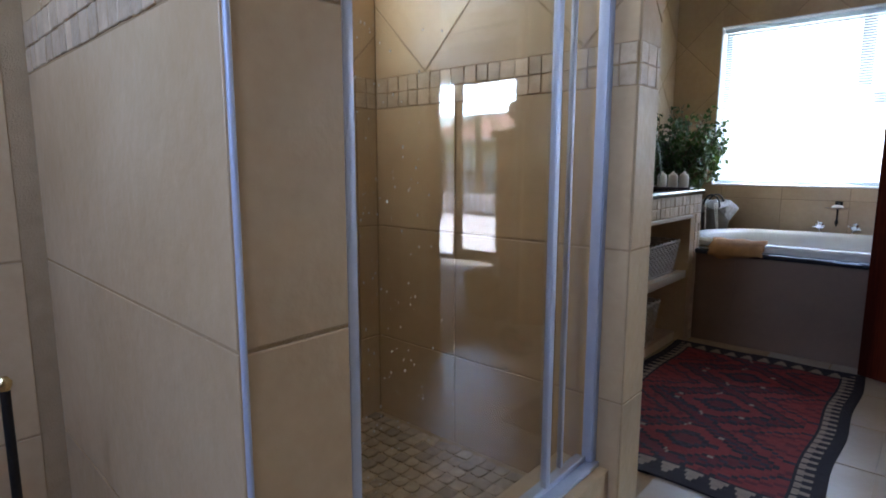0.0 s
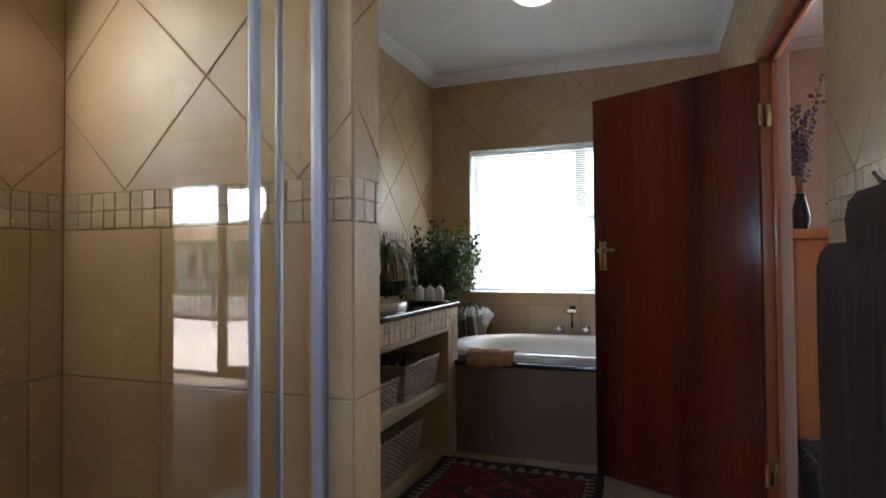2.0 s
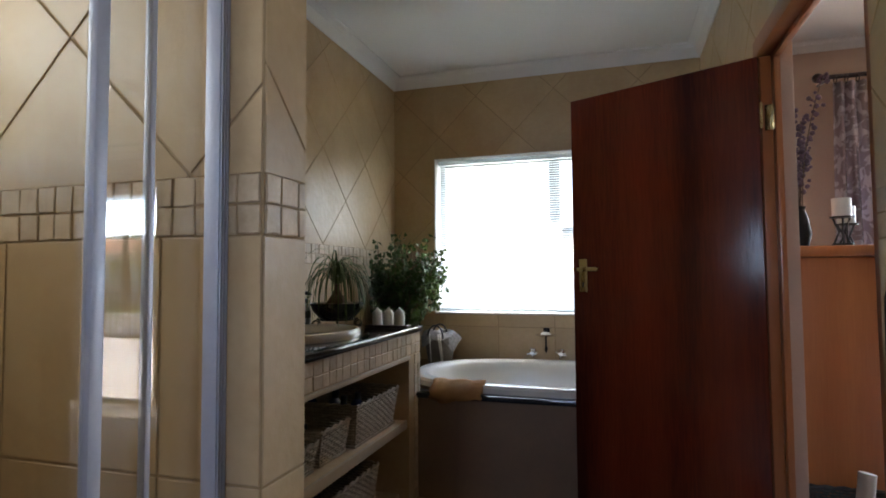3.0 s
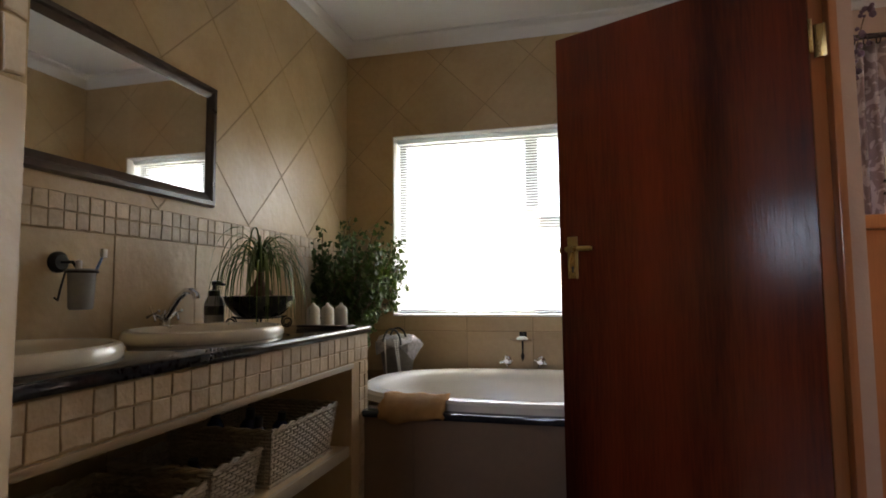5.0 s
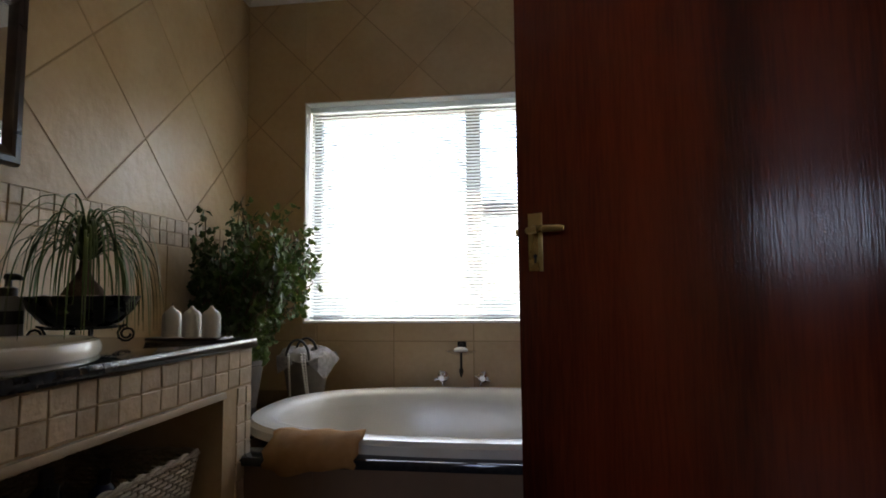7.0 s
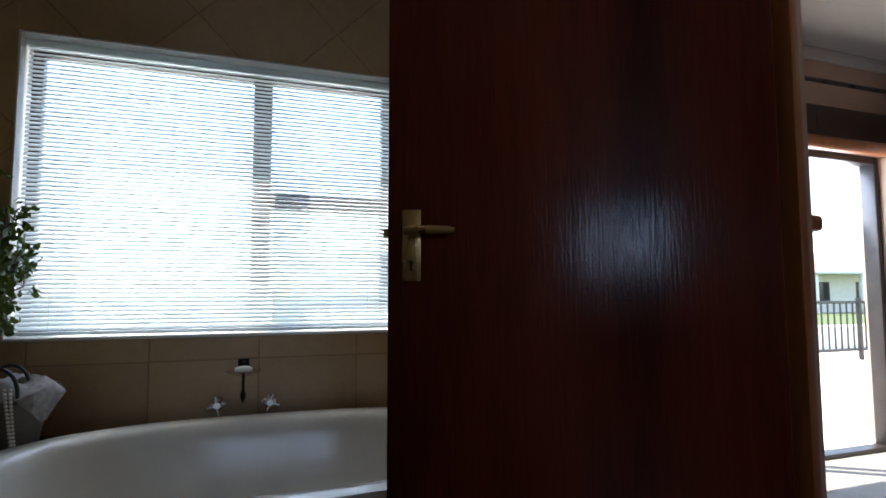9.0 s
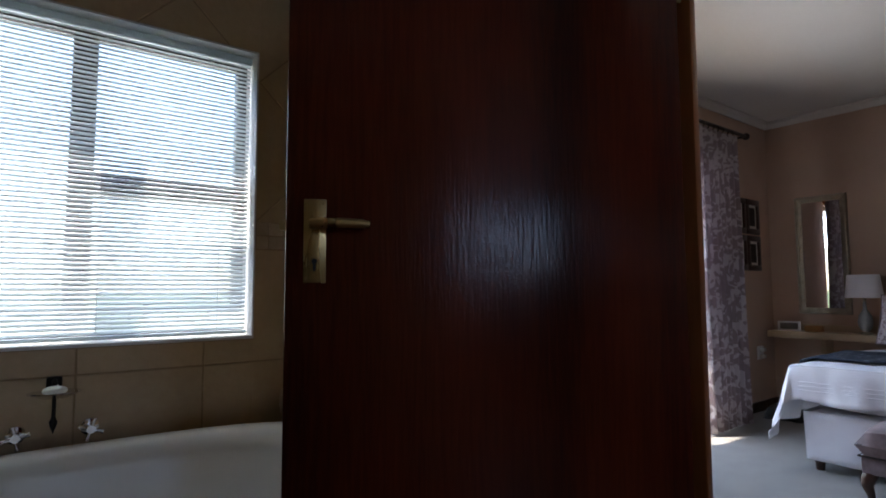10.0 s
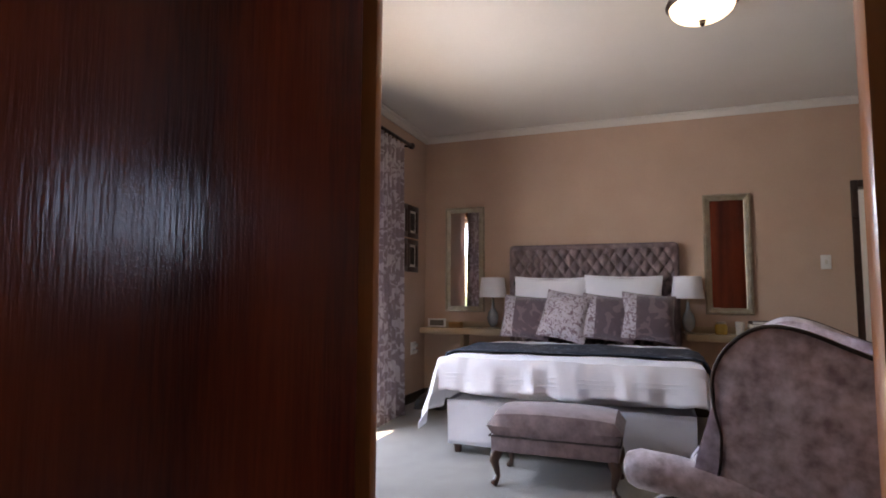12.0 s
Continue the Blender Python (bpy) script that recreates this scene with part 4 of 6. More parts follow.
def basket(name, w, d, h, label, m, mat=WICKER):
    """Woven rods round upright stakes, with a braided rim: x is depth, y is width."""
    b = thing(name, m, label, "basket", "baskets under the washstand")
    bm = bm_new()
    box(bm, -d / 2 + 0.012, d / 2 - 0.012, -w / 2 + 0.012, w / 2 - 0.012, 0.004, 0.012)
    part("base", bm, mat, b)
    wall, rows, per = bm_new(), int(h / 0.012), []
    step = 0.022
    nx, ny = max(4, int(d / step)) // 2 * 2, max(4, int(w / step)) // 2 * 2
    for i in range(nx):
        per.append((-d / 2 + d * i / nx, -w / 2, 0, -1))
    for i in range(ny):
        per.append((d / 2, -w / 2 + w * i / ny, 1, 0))
    for i in range(nx):
        per.append((d / 2 - d * i / nx, w / 2, 0, 1))
    for i in range(ny):
        per.append((-d / 2, w / 2 - w * i / ny, -1, 0))
    for r in range(rows):
        z, f = 0.008 + r * 0.012, 0.88 + 0.12 * r / rows
        pts = [(x * f + nxx * 0.004 * (1 if (i + r) % 2 else -1), y * f + nyy * 0.004 * (1 if (i + r) % 2 else -1), z) for i, (x, y, nxx, nyy) in enumerate(per)]
        tube(wall, pts + pts[:1], 0.0058, 5, caps=False)
    part("weave", wall, mat, b)
    st = bm_new()
    for i, (x, y, nxx, nyy) in enumerate(per):
        tube(st, [(x * 0.88, y * 0.88, 0.002), (x, y, h)], 0.0042, 5)
    tagged(part("staking", st, mat, b), kind="stuff")
    rim = bm_new()
    for ph in (0, math.pi):
        pts = [(x + (nxx) * 0.006 * math.cos(i * 1.3 + ph), y + nyy * 0.006 * math.cos(i * 1.3 + ph), h + 0.006 * math.sin(i * 1.3 + ph)) for i, (x, y, nxx, nyy) in enumerate(per)]
        tube(rim, pts + pts[:1], 0.006, 6, caps=False)
    part("rim", rim, mat, b, "braided rim")
    return b


basket("wicker_basket", 0.48, 0.40, 0.185, "large pale wicker basket with dark bottles on the shelf", pose(-1.24, 3.225, 0.436))
basket("wicker_basket", 0.24, 0.34, 0.14, "small pale wicker basket on the shelf", pose(-1.235, 2.845, 0.436))
basket("wicker_basket", 0.30, 0.36, 0.115, "low pale wicker basket holding soaps on the shelf", pose(-1.245, 2.55, 0.436))
basket("wicker_basket", 0.52, 0.40, 0.235, "large pale wicker basket under the shelf", pose(-1.265, 3.01, 0.056))
basket("wicker_basket", 0.40, 0.38, 0.20, "pale wicker basket under the shelf", pose(-1.255, 2.52, 0.056))
BLUE_BOTTLE = material("dark_blue_plastic", (0.02, 0.03, 0.09), (0.03, 0.04, 0.11), 0.25, scale=20, fine=90, bump=0)


def bottle(m, r, h, mat, label):
    b = thing("bottle", m, label, "bottle", "bottles in the baskets")
    part("body", lathe(bm_new(), [(0.0001, 0), (r, 0), (r * 1.02, 0.01), (r, h * 0.7), (r * 0.5, h * 0.82), (0.0001, h * 0.82)], 18), mat, b)
    part("cap", lathe(bm_new(), [(r * 0.48, h * 0.80), (r * 0.46, h), (0.0001, h)], 14), BLACK_PLASTIC, b)


rb = random.Random(5)
for x, y, z, r, h in ((-1.18, 3.12, 0.45, 0.03, 0.19), (-1.27, 3.20, 0.45, 0.034, 0.2), (-1.20, 3.30, 0.45, 0.032, 0.17), (-1.33, 3.08, 0.45, 0.03, 0.22), (-1.2, 2.83, 0.45, 0.03, 0.13), (-1.2, 2.95, 0.07, 0.035, 0.22), (-1.3, 3.08, 0.07, 0.035, 0.24)):
    bottle(pose(x, y, z, rb.uniform(-8, 8), rb.uniform(-8, 8), 0), r, h, BLUE_BOTTLE, "dark blue plastic bottle in a wicker basket")
for k, (x, y) in enumerate(((-1.18, 2.50), (-1.20, 2.60), (-1.28, 2.54))):
    mesh_thing("soap_bar", cushion(bm_new(), 0.06, 0.09, 0.045, 8, 1, 0.25), WAX, "pale soap bar in a low wicker basket", "soap", group="soap bars", m=pose(x, y, 0.475 + 0.02 * (k == 2), 12 * k, 9, 40 * k))
cup = thing("cup", pose(-1.13, 2.22, 0.4365), "white ceramic cup on the shelf", "cup")
part("body", lathe(bm_new(), [(0.0001, 0), (0.028, 0), (0.038, 0.01), (0.042, 0.085), (0.039, 0.085), (0.035, 0.012), (0.0001, 0.01)], 22), CERAMIC, cup)

# ---- shower screen ----
GX = -0.656
scr = thing("shower_screen", pose(0, 0, 0), "sliding glass shower screen in satin aluminium rails", "shower screen", kind="structure")
ZT = 1.95
for nm, b in (("wall_post", (GX - 0.012, GX + 0.012, SH_S1, 0.6560, 0.165, ZT)), ("panel_stile", (GX - 0.009, GX + 0.003, 0.7000, 0.7220, 0.186, ZT - 0.002)), ("wall_post", (GX - 0.012, GX + 0.021, 1.5900, SH_N0, 0.165, ZT)), ("bottom_rail", (GX - 0.045, GX + 0.035, SH_S1, SH_N0, 0.150, 0.1645)), ("bottom_track", (GX - 0.004, GX + 0.004, 0.7225, 1.5895, 0.165, 0.185)), ("top_rail", (GX - 0.04, GX + 0.03, SH_S1, SH_N0, ZT + 0.001, ZT + 0.05)), ("panel_stile", (GX - 0.008, GX + 0.011, 1.3470, 1.3700, 0.186, ZT - 0.002)), ("panel_stile", (GX - 0.028, GX - 0.012, 1.4670, 1.4800, 0.186, ZT - 0.002))):
    part(nm, box(bm_new(), *b, 0.004), ALUMINIUM, scr)
for i in range(3):
    part("groove", box(bm_new(), GX + 0.0212, GX + 0.0245, 1.5930 + 0.008 * i, 1.5970 + 0.008 * i, 0.17, ZT - 0.005, 0.001), ALUMINIUM, scr)
for x, y0, y1 in ((GX, 0.7225, 1.3465), (GX - 0.020, 1.3595, 1.4665), (GX - 0.020, 1.4805, 1.5895)):
    part("glass_panel", box(bm_new(), x - 0.003, x + 0.003, y0, y1, 0.187, ZT - 0.003), SHOWER_GLASS, scr, "clear glass panel").visible_shadow = False
rd = random.Random(8)
WATER = glass_material("water", ior=1.33)
# drops as opaque white specks, thickest near the end wall
bm = bm_new()
for k in range(170):
    y, z = 0.725 + abs(rd.gauss(0, 0.10)), rd.uniform(0.3, 1.3)
    bmesh.ops.create_icosphere(bm, subdivisions=1, radius=rd.uniform(0.0008, 0.0024), matrix=pose(GX - 0.0042, y, z) @ Matrix.Diagonal((0.5, 1, rd.uniform(0.9, 1.8), 1)))
tagged(part("water_drops", bm, CERAMIC, scr, "small white water drops on the glass"), kind="stuff")

# standing paper holder in the toilet corner
ph = thing("toilet_roll_stand", pose(-1.113, 0.31, 0), "dark metal toilet roll stand with a brass knob", "roll stand")
part("base", lathe(bm_new(), [(0.0001, 0), (0.09, 0.0), (0.09, 0.008), (0.012, 0.02), (0.0001, 0.02)], 26), IRON, ph)
part("pole", tube(bm_new(), [(0, 0, 0.015), (0, 0, 0.66)], 0.008, 12), IRON, ph)
part("knob", lathe(bm_new(), [(0.008, 0.66), (0.012, 0.668), (0.012, 0.676), (0.006, 0.684), (0.0001, 0.685)], 14), BRASS, ph)

# ---- kilim rug ----
RX0, RX1, RY0, RY1, C = -1.03, -0.11, 1.92, 3.52, 0.01
RUG = {k: material("rug_" + k, c, tuple(v * 0.72 for v in c), 0.95, scale=25, fine=300, bump=0.6, bump_scale=350, stretch=(1, 3, 1)) for k, c in dict(red=(0.26, 0.026, 0.020), wine=(0.14, 0.014, 0.014), dark=(0.022, 0.013, 0.013), cream=(0.36, 0.26, 0.18), blue=(0.045, 0.022, 0.034)).items()}
RUG_ORDER = list(RUG)


def rug_colour(i, j, nx, ny):
    """Stepped diamonds on red, a cream band bitten by black teeth all round."""
    e, f = min(i, nx - 1 - i), min(j, ny - 1 - j)
    if e < 9 or f < 11:
        side = e <= f
        along, depth, period, deep = (j, e, 5, 8) if side else (i, f, 8, 10)
        if depth < 2:
            return "dark"
        tooth = deep * (1 - abs(2 * ((along % period) + 0.5) / period - 1))
        return "dark" if depth - 2 < tooth else "cream"
    if e < 10 or f < 12:
        return "dark"
    u, v = abs(i - nx // 2) // 2, abs((j - 12) % 42 - 21) // 2
    d = u * 0.75 + v
    if d < 2:
        return "wine"
    if d < 4:
        return "dark" if (i // 2 + j // 2) % 2 else "blue"
    if d < 7:
        return "red"
    if d < 8:
        return "cream" if (i // 2) % 7 == 0 else "dark"
    if d < 11:
        return "wine" if (i // 3 + j // 2) % 4 else "blue"
    if d < 12:
        return "dark"
    if d < 15:
        return "red" if (i // 2 - j // 3) % 6 else "wine"
    if d < 16:
        return "blue" if (i // 2) % 3 else "dark"
    return "red" if (u + 2 * v) % 7 > 1 else "wine"


nx, ny = int(round((RX1 - RX0) / C)), int(round((RY1 - RY0) / C))
bm = bm_new()
g = [[bm.verts.new((RX0 + C * i + 0.006 * math.sin(j * 0.105), RY0 + C * j + 0.006 * math.sin(i * 0.15), 0.012 + 0.0035 * noise.noise(Vector((i * 0.055, j * 0.055, 3))))) for j in range(ny + 1)] for i in range(nx + 1)]
me = bpy.data.meshes.new("rug")
for k in RUG_ORDER:
    me.materials.append(RUG[k])
for i in range(nx):
    for j in range(ny):
        bm.faces.new((g[i][j], g[i + 1][j], g[i + 1][j + 1], g[i][j + 1])).material_index = RUG_ORDER.index(rug_colour(i, j, nx, ny))
bm.to_mesh(me)
bm.free()
rug = tagged(new("rug", me), "red kilim rug with black and cream toothed border", "rug")
so = rug.modifiers.new("thick", "SOLIDIFY")
so.thickness, so.offset = 0.008, -1

# ---- towels on the east wall ----
rl = thing("towel_rail", pose(0, 0, 0), "chrome towel rail on the tiled wall", "towel rail")
part("bar", tube(bm_new(), [(0.56, 1.37, 1.17), (0.56, 2.03, 1.17)], 0.008, 12), CHROME, rl)
for y in (1.39, 2.01):
    part("bracket", tube(bm_new(), [(E - 0.004, y, 1.17), (0.56, y, 1.17)], 0.011, 12), CHROME, rl)


def towel(name, y0, y1, ztop, zb, x, thick, label, seed):
    r = random.Random(seed)
    bm, n = bm_new(), 22
    path = [(x + 0.028, zb + 0.08)] + [(x + 0.028, zb + 0.08 + (ztop - zb - 0.12) * q / 6) for q in range(1, 6)] + [(x + 0.022, ztop - 0.015), (x + 0.01, ztop), (x - 0.01, ztop), (x - 0.024, ztop - 0.018)] + [(x - 0.032, ztop - 0.05 - (ztop - 0.05 - zb) * q / 9) for q in range(10)]
    g = []
    for i in range(n + 1):
        v = i / n
        g.append([bm.verts.new((px - (0.010 * math.sin(v * 13 + seed) + 0.006 * math.sin(v * 31)) * min(1, abs(pz - ztop) * 4) * (j > 8), y0 + (y1 - y0) * v + 0.012 * math.sin(pz * 5 + seed) * (1 if i in (0, n) else 0.4), pz)) for j, (px, pz) in enumerate(path)])
    for i in range(n):
        for j in range(len(path) - 1):
            bm.faces.new((g[i][j], g[i + 1][j], g[i + 1][j + 1], g[i][j + 1]))
    t = mesh_thing(name, bm, BROWN_CLOTH, label, "towel")
    so = t.modifiers.new("thick", "SOLIDIFY")
    so.thickness, so.offset = thick, 0


towel("bath_towel", 1.43, 1.98, 1.19, 0.32, 0.56, 0.014, "dark brown bath towel hanging on the rail", 2)
hk = thing("towel_hook", pose(E - 0.004, 1.69, 1.31), "chrome hook on the tiled wall", "hook")
part("peg", tube(bm_new(), [(0, 0, 0), (-0.05, 0, 0), (-0.06, 0, 0.02)], 0.008, 10), CHROME, hk)
towel("hand_towel", 1.55, 1.83, 1.295, 0.85, 0.572, 0.018, "dark brown hand towel hanging above the bath towel", 5)

# slippers by the doorway
NAVY = material("navy_cloth", (0.018, 0.022, 0.035), (0.03, 0.035, 0.05), 0.9, scale=30, fine=300, bump=0.4)
RED_CLOTH = material("red_cloth", (0.35, 0.02, 0.03), (0.28, 0.015, 0.025), 0.85, scale=30, fine=300, bump=0.3)
for k, (x, y, a) in enumerate(((0.36, 2.70, 35), (0.44, 2.83, 20))):
    s = thing("slipper", pose(x, y, 0.004, 0, 0, a), "navy cloth slipper with red lining on the floor", "slipper", "pair of slippers")
    bm = cushion(bm_new(), 0.27, 0.10, 0.03, 12, 1, 0.3, pose(0, 0, 0.016))
    part("sole", bm, NAVY, s)
    bm = bm_new()
    g = []
    for i in range(9):
        u = 0.02 + 0.115 * i / 8
        w, h = 0.05 * math.sqrt(max(0.02, 1 - (i / 8) ** 3)), 0.065 * math.sqrt(max(0.02, 1 - (i / 8) ** 2))
        g.append([bm.verts.new((u, w * math.cos(t), 0.02 + h * math.sin(t))) for t in np.linspace(0, math.pi, 10)])
    for p, q in zip(g, g[1:]):
        for j in range(9):
            bm.faces.new((p[j], p[j + 1], q[j + 1], q[j]))
    part("upper", bm, NAVY, s)
    part("lining", cushion(bm_new(), 0.22, 0.075, 0.012, 8, 1, 0.3, pose(-0.01, 0, 0.036)), RED_CLOTH, s, "red lining")


# ---- ceiling lamps ----
def ceiling_lamp(name, m, r, rim, glass, label, knob=True):
    c = thing(name, m, label, "ceiling lamp")
    part("pan", lathe(bm_new(), [(0.0001, 0), (r * 1.0, 0), (r * 1.05, -0.012), (r * 1.06, -0.03), (r * 0.98, -0.045), (r * 0.93, -0.04)], 40), rim, c)
    part("bowl", lathe(bm_new(), [(r * 0.95, -0.042)] + [(r * 0.95 * math.cos(t), -0.042 - 0.085 * math.sin(t)) for t in np.linspace(0.1, 1.54, 12)] + [(0.0001, -0.127)], 40), glass, c, "lit glass bowl")
    if knob:
        part("finial", lathe(bm_new(), [(0.0001, -0.124), (0.02, -0.126), (0.014, -0.136), (0.016, -0.146), (0.006, -0.158), (0.0001, -0.16)], 16), rim, c)
    return c


BATH_GLOW = glow_material("lit_white_glass", (1.0, 0.95, 0.85), 0.14)
ceiling_lamp("ceiling_lamp", pose(-0.45, 3.45, CEIL - 0.001), 0.15, WHITE_PAINT, BATH_GLOW, "lit white glass ceiling lamp in the bathroom", False)

# ---- bedroom: bed ----
BX0, BX1, BY0, BY1 = 3.30, 5.08, 2.475, 4.01
bed = thing("bed", pose(0, 0, 0), "double bed with white valance and mattress", "bed")
part("base", box(bm_new(), BX0 + 0.03, BX1, BY0 + 0.02, BY1 - 0.02, 0.075, 0.35, 0.02), WHITE_CLOTH, bed)
for x in (BX0 + 0.10, BX1 - 0.1):
    for y in (BY0 + 0.10, BY1 - 0.06):
        part("leg", lathe(bm_new(), [(0.0001, 0), (0.024, 0), (0.03, 0.08), (0.0001, 0.08)], 14, (x, y, 0)), LEG_WOOD, bed)
part("mattress", cushion(bm_new(), BX1 - BX0, BY1 - BY0, 0.27, 18, 1.0, 0.10, pose((BX0 + BX1) / 2, (BY0 + BY1) / 2, 0.485)), WHITE_CLOTH, bed)


def hanging(name, pts, ztop, zbot, mat, parent, amp, freq, label="", n=160, rows=8, flare=0.02, inward=(0, 0)):
    """A pleated skirt that hangs from a line of points."""
    pts = [Vector((*p, 0)) for p in pts]
    seg = [(b - a).length for a, b in zip(pts, pts[1:])]
    total, bm, g = sum(seg), bm_new(), []
    for i in range(n + 1):
        s, k = total * i / n, 0
        while k < len(seg) - 1 and s > seg[k]:
            s -= seg[k]
            k += 1
        d = (pts[k + 1] - pts[k]).normalized()
        p, o = pts[k] + d * s, Vector((d.y, -d.x, 0))
        w = math.sin(freq * total * i / n) * 0.6 + math.sin(2.3 * freq * total * i / n + 1) * 0.4
        g.append([bm.verts.new((*(p + o * (flare * j / rows + amp * w * (0.15 + 0.85 * j / rows))).xy, ztop + (zbot - ztop) * j / rows)) for j in range(rows + 1)])
    for i in range(n):
        for j in range(rows):
            bm.faces.new((g[i][j], g[i + 1][j], g[i + 1][j + 1], g[i][j + 1]))
    ob = part(name, bm, mat, parent, label)
    so = ob.modifiers.new("thick", "SOLIDIFY")
    so.thickness = 0.004
    return ob


hanging("valance", [(BX1, BY1 - 0.01), (BX0 + 0.015, BY1 - 0.01), (BX0 + 0.015, BY0 + 0.01), (BX1, BY0 + 0.01)][::-1], 0.355, 0.065, WHITE_CLOTH, bed, 0.007, 14, "white box-pleated valance")

# bedspread: one soft sheet over the mattress, hanging at the foot and sides
bm, g = bm_new(), []
nu, nv = 64, 72
for i in range(nu + 1):
    row = []
    for j in range(nv + 1):
        u, v = -0.22 + 1.55 * i / nu, -0.40 + (BY1 - BY0 + 0.80) * j / nv
        w = BY1 - BY0
        x, y, z = BX0 + max(u, 0), BY0 + min(max(v, 0), w), 0.632
        ov, ou = max(0, -v, v - w), max(0, -u)
        if ov > 0:
            y += (0.03 + 0.30 * ov + 0.022 * math.sin(u * 17) * ov * 4) * (1 if v > 0 else -1)
        if ou > 0:
            x -= 0.025 + 0.14 * ou + (0.022 * math.sin(v * 21 + math.sin(v * 7)) + 0.012 * math.sin(v * 47 + 2)) * ou * 4
        z -= ov * 0.93 + ou * (0.95 + 0.05 * math.sin(v * 11)) if ov * ou == 0 else (ov ** 2 + ou ** 2) ** 0.5 * 1.0 + 0.10 * min(ov, ou)
        z += 0.010 * noise.noise(Vector((u * 3, v * 3, 1))) + 0.005 * noise.noise(Vector((u * 11, v * 11, 5)))
        x += 0.010 * noise.noise(Vector((u * 9, v * 13, 8))) * (ou > 0)
        row.append(bm.verts.new((x, y, z)))
    g.append(row)
for i in range(nu):
    for j in range(nv):
        bm.faces.new((g[i][j], g[i + 1][j], g[i + 1][j + 1], g[i][j + 1]))
sp = mesh_thing("bedspread", bm, WHITE_CLOTH, "white bedspread hanging over the foot of the bed", "bedspread")
so = sp.modifiers.new("thick", "SOLIDIFY")
so.thickness, so.offset = 0.008, 1
# tucks near the hem of the bedspread
for k in (0.10, 0.125, 0.15):
    bm = bm_new()
    tube(bm, [(BX0 - 0.037 - 0.14 * k - 0.004 * math.sin(y * 21), y, 0.632 - 0.95 * k) for y in np.linspace(BY0 + 0.02, BY1 - 0.02, 30)], 0.0028, 6)
    part("tuck", bm, WHITE_CLOTH, sp)

# throw across the bed
bm, g = bm_new(), []
for i in range(25):
    row = []
    for j in range(49):
        u, v = i / 24, -0.14 + (BY1 - BY0 + 0.28) * j / 48
        w = BY1 - BY0
        ov = max(0, -v, v - w)
        row.append(bm.verts.new((3.55 + 0.62 * u + 0.03 * math.sin(v * 3), BY0 + min(max(v, -0.03), w + 0.03) + (0.25 * ov + 0.03 if ov else 0) * (1 if v > 0 else -1), 0.655 - 0.85 * ov + 0.012 * noise.noise(Vector((u * 3, v * 4, 9))) + 0.006 * math.sin(u * 20) * noise.noise(Vector((0, v * 3, 2))))))
    g.append(row)
for i in range(24):
    for j in range(48):
        bm.faces.new((g[i][j], g[i + 1][j], g[i + 1][j + 1], g[i][j + 1]))
th = mesh_thing("throw", bm, SLATE_CLOTH, "dark slate patterned throw across the bed", "throw")
so = th.modifiers.new("thick", "SOLIDIFY")
so.thickness, so.offset = 0.012, 1
for z, x, y, a, size, mat, lab, nm, t in (
        (0.93, 4.93, 3.60, 0, (0.66, 0.56), WHITE_CLOTH, "white square pillow leaning on the headboard", "pillow", 14),
        (0.94, 4.92, 2.95, 3, (0.66, 0.56), WHITE_CLOTH, "white square pillow leaning on the headboard", "pillow", 14),
        (0.84, 4.70, 3.76, 8, (0.42, 0.40), PLUM, "plum velvet cushion on the bed", "cushion", 24),
        (0.86, 4.60, 3.40, -8, (0.42, 0.42), ROSE, "pale cushion with plum flowers on the bed", "cushion", 22),
        (0.85, 4.62, 3.06, 12, (0.42, 0.40), PLUM, "plum velvet cushion on the bed", "cushion", 24),
        (0.86, 4.62, 2.74, 10, (0.42, 0.41), PLUM, "plum cushion with a flowered edge on the bed", "cushion", 24)):
    roll = {"pillow": -1}.get(nm, -1.2 * abs(a) if mat is ROSE else -0.6 * a)
    m = pose(x, y, z + 0.01, 0, 0, a) @ pose(0, 0, 0, 0, -90 + t, 0) @ pose(0, 0, 0, 0, 0, roll)
    c = thing(nm, m, lab, nm, "pillows on the bed")
    part("cover", cushion(bm_new(), size[1], size[0], 0.17, 16, 0.5, 0.42, None, 0.012), mat, c)
    if mat is PLUM:
        me = c.children[0].data
        me.materials.append(ROSE)
        for f in me.polygons:
            f.material_index = int(f.center.y > size[0] * 0.26)
    q = bm_new()
    e, f = size[1] / 2, size[0] / 2
    pts = [Vector((a2 * e, b2 * f, 0)) for a2, b2 in ((-1, -1), (-0.5, -0.955), (0, -0.95), (0.5, -0.955), (1, -1), (0.955, -0.5), (0.95, 0), (0.955, 0.5), (1, 1), (0.5, 0.955), (0, 0.95), (-0.5, 0.955), (-1, 1), (-0.955, 0.5), (-0.95, 0), (-0.955, -0.5))]
    tube(q, pts + pts[:1], 0.005, 6)
    part("piping", q, mat, c)

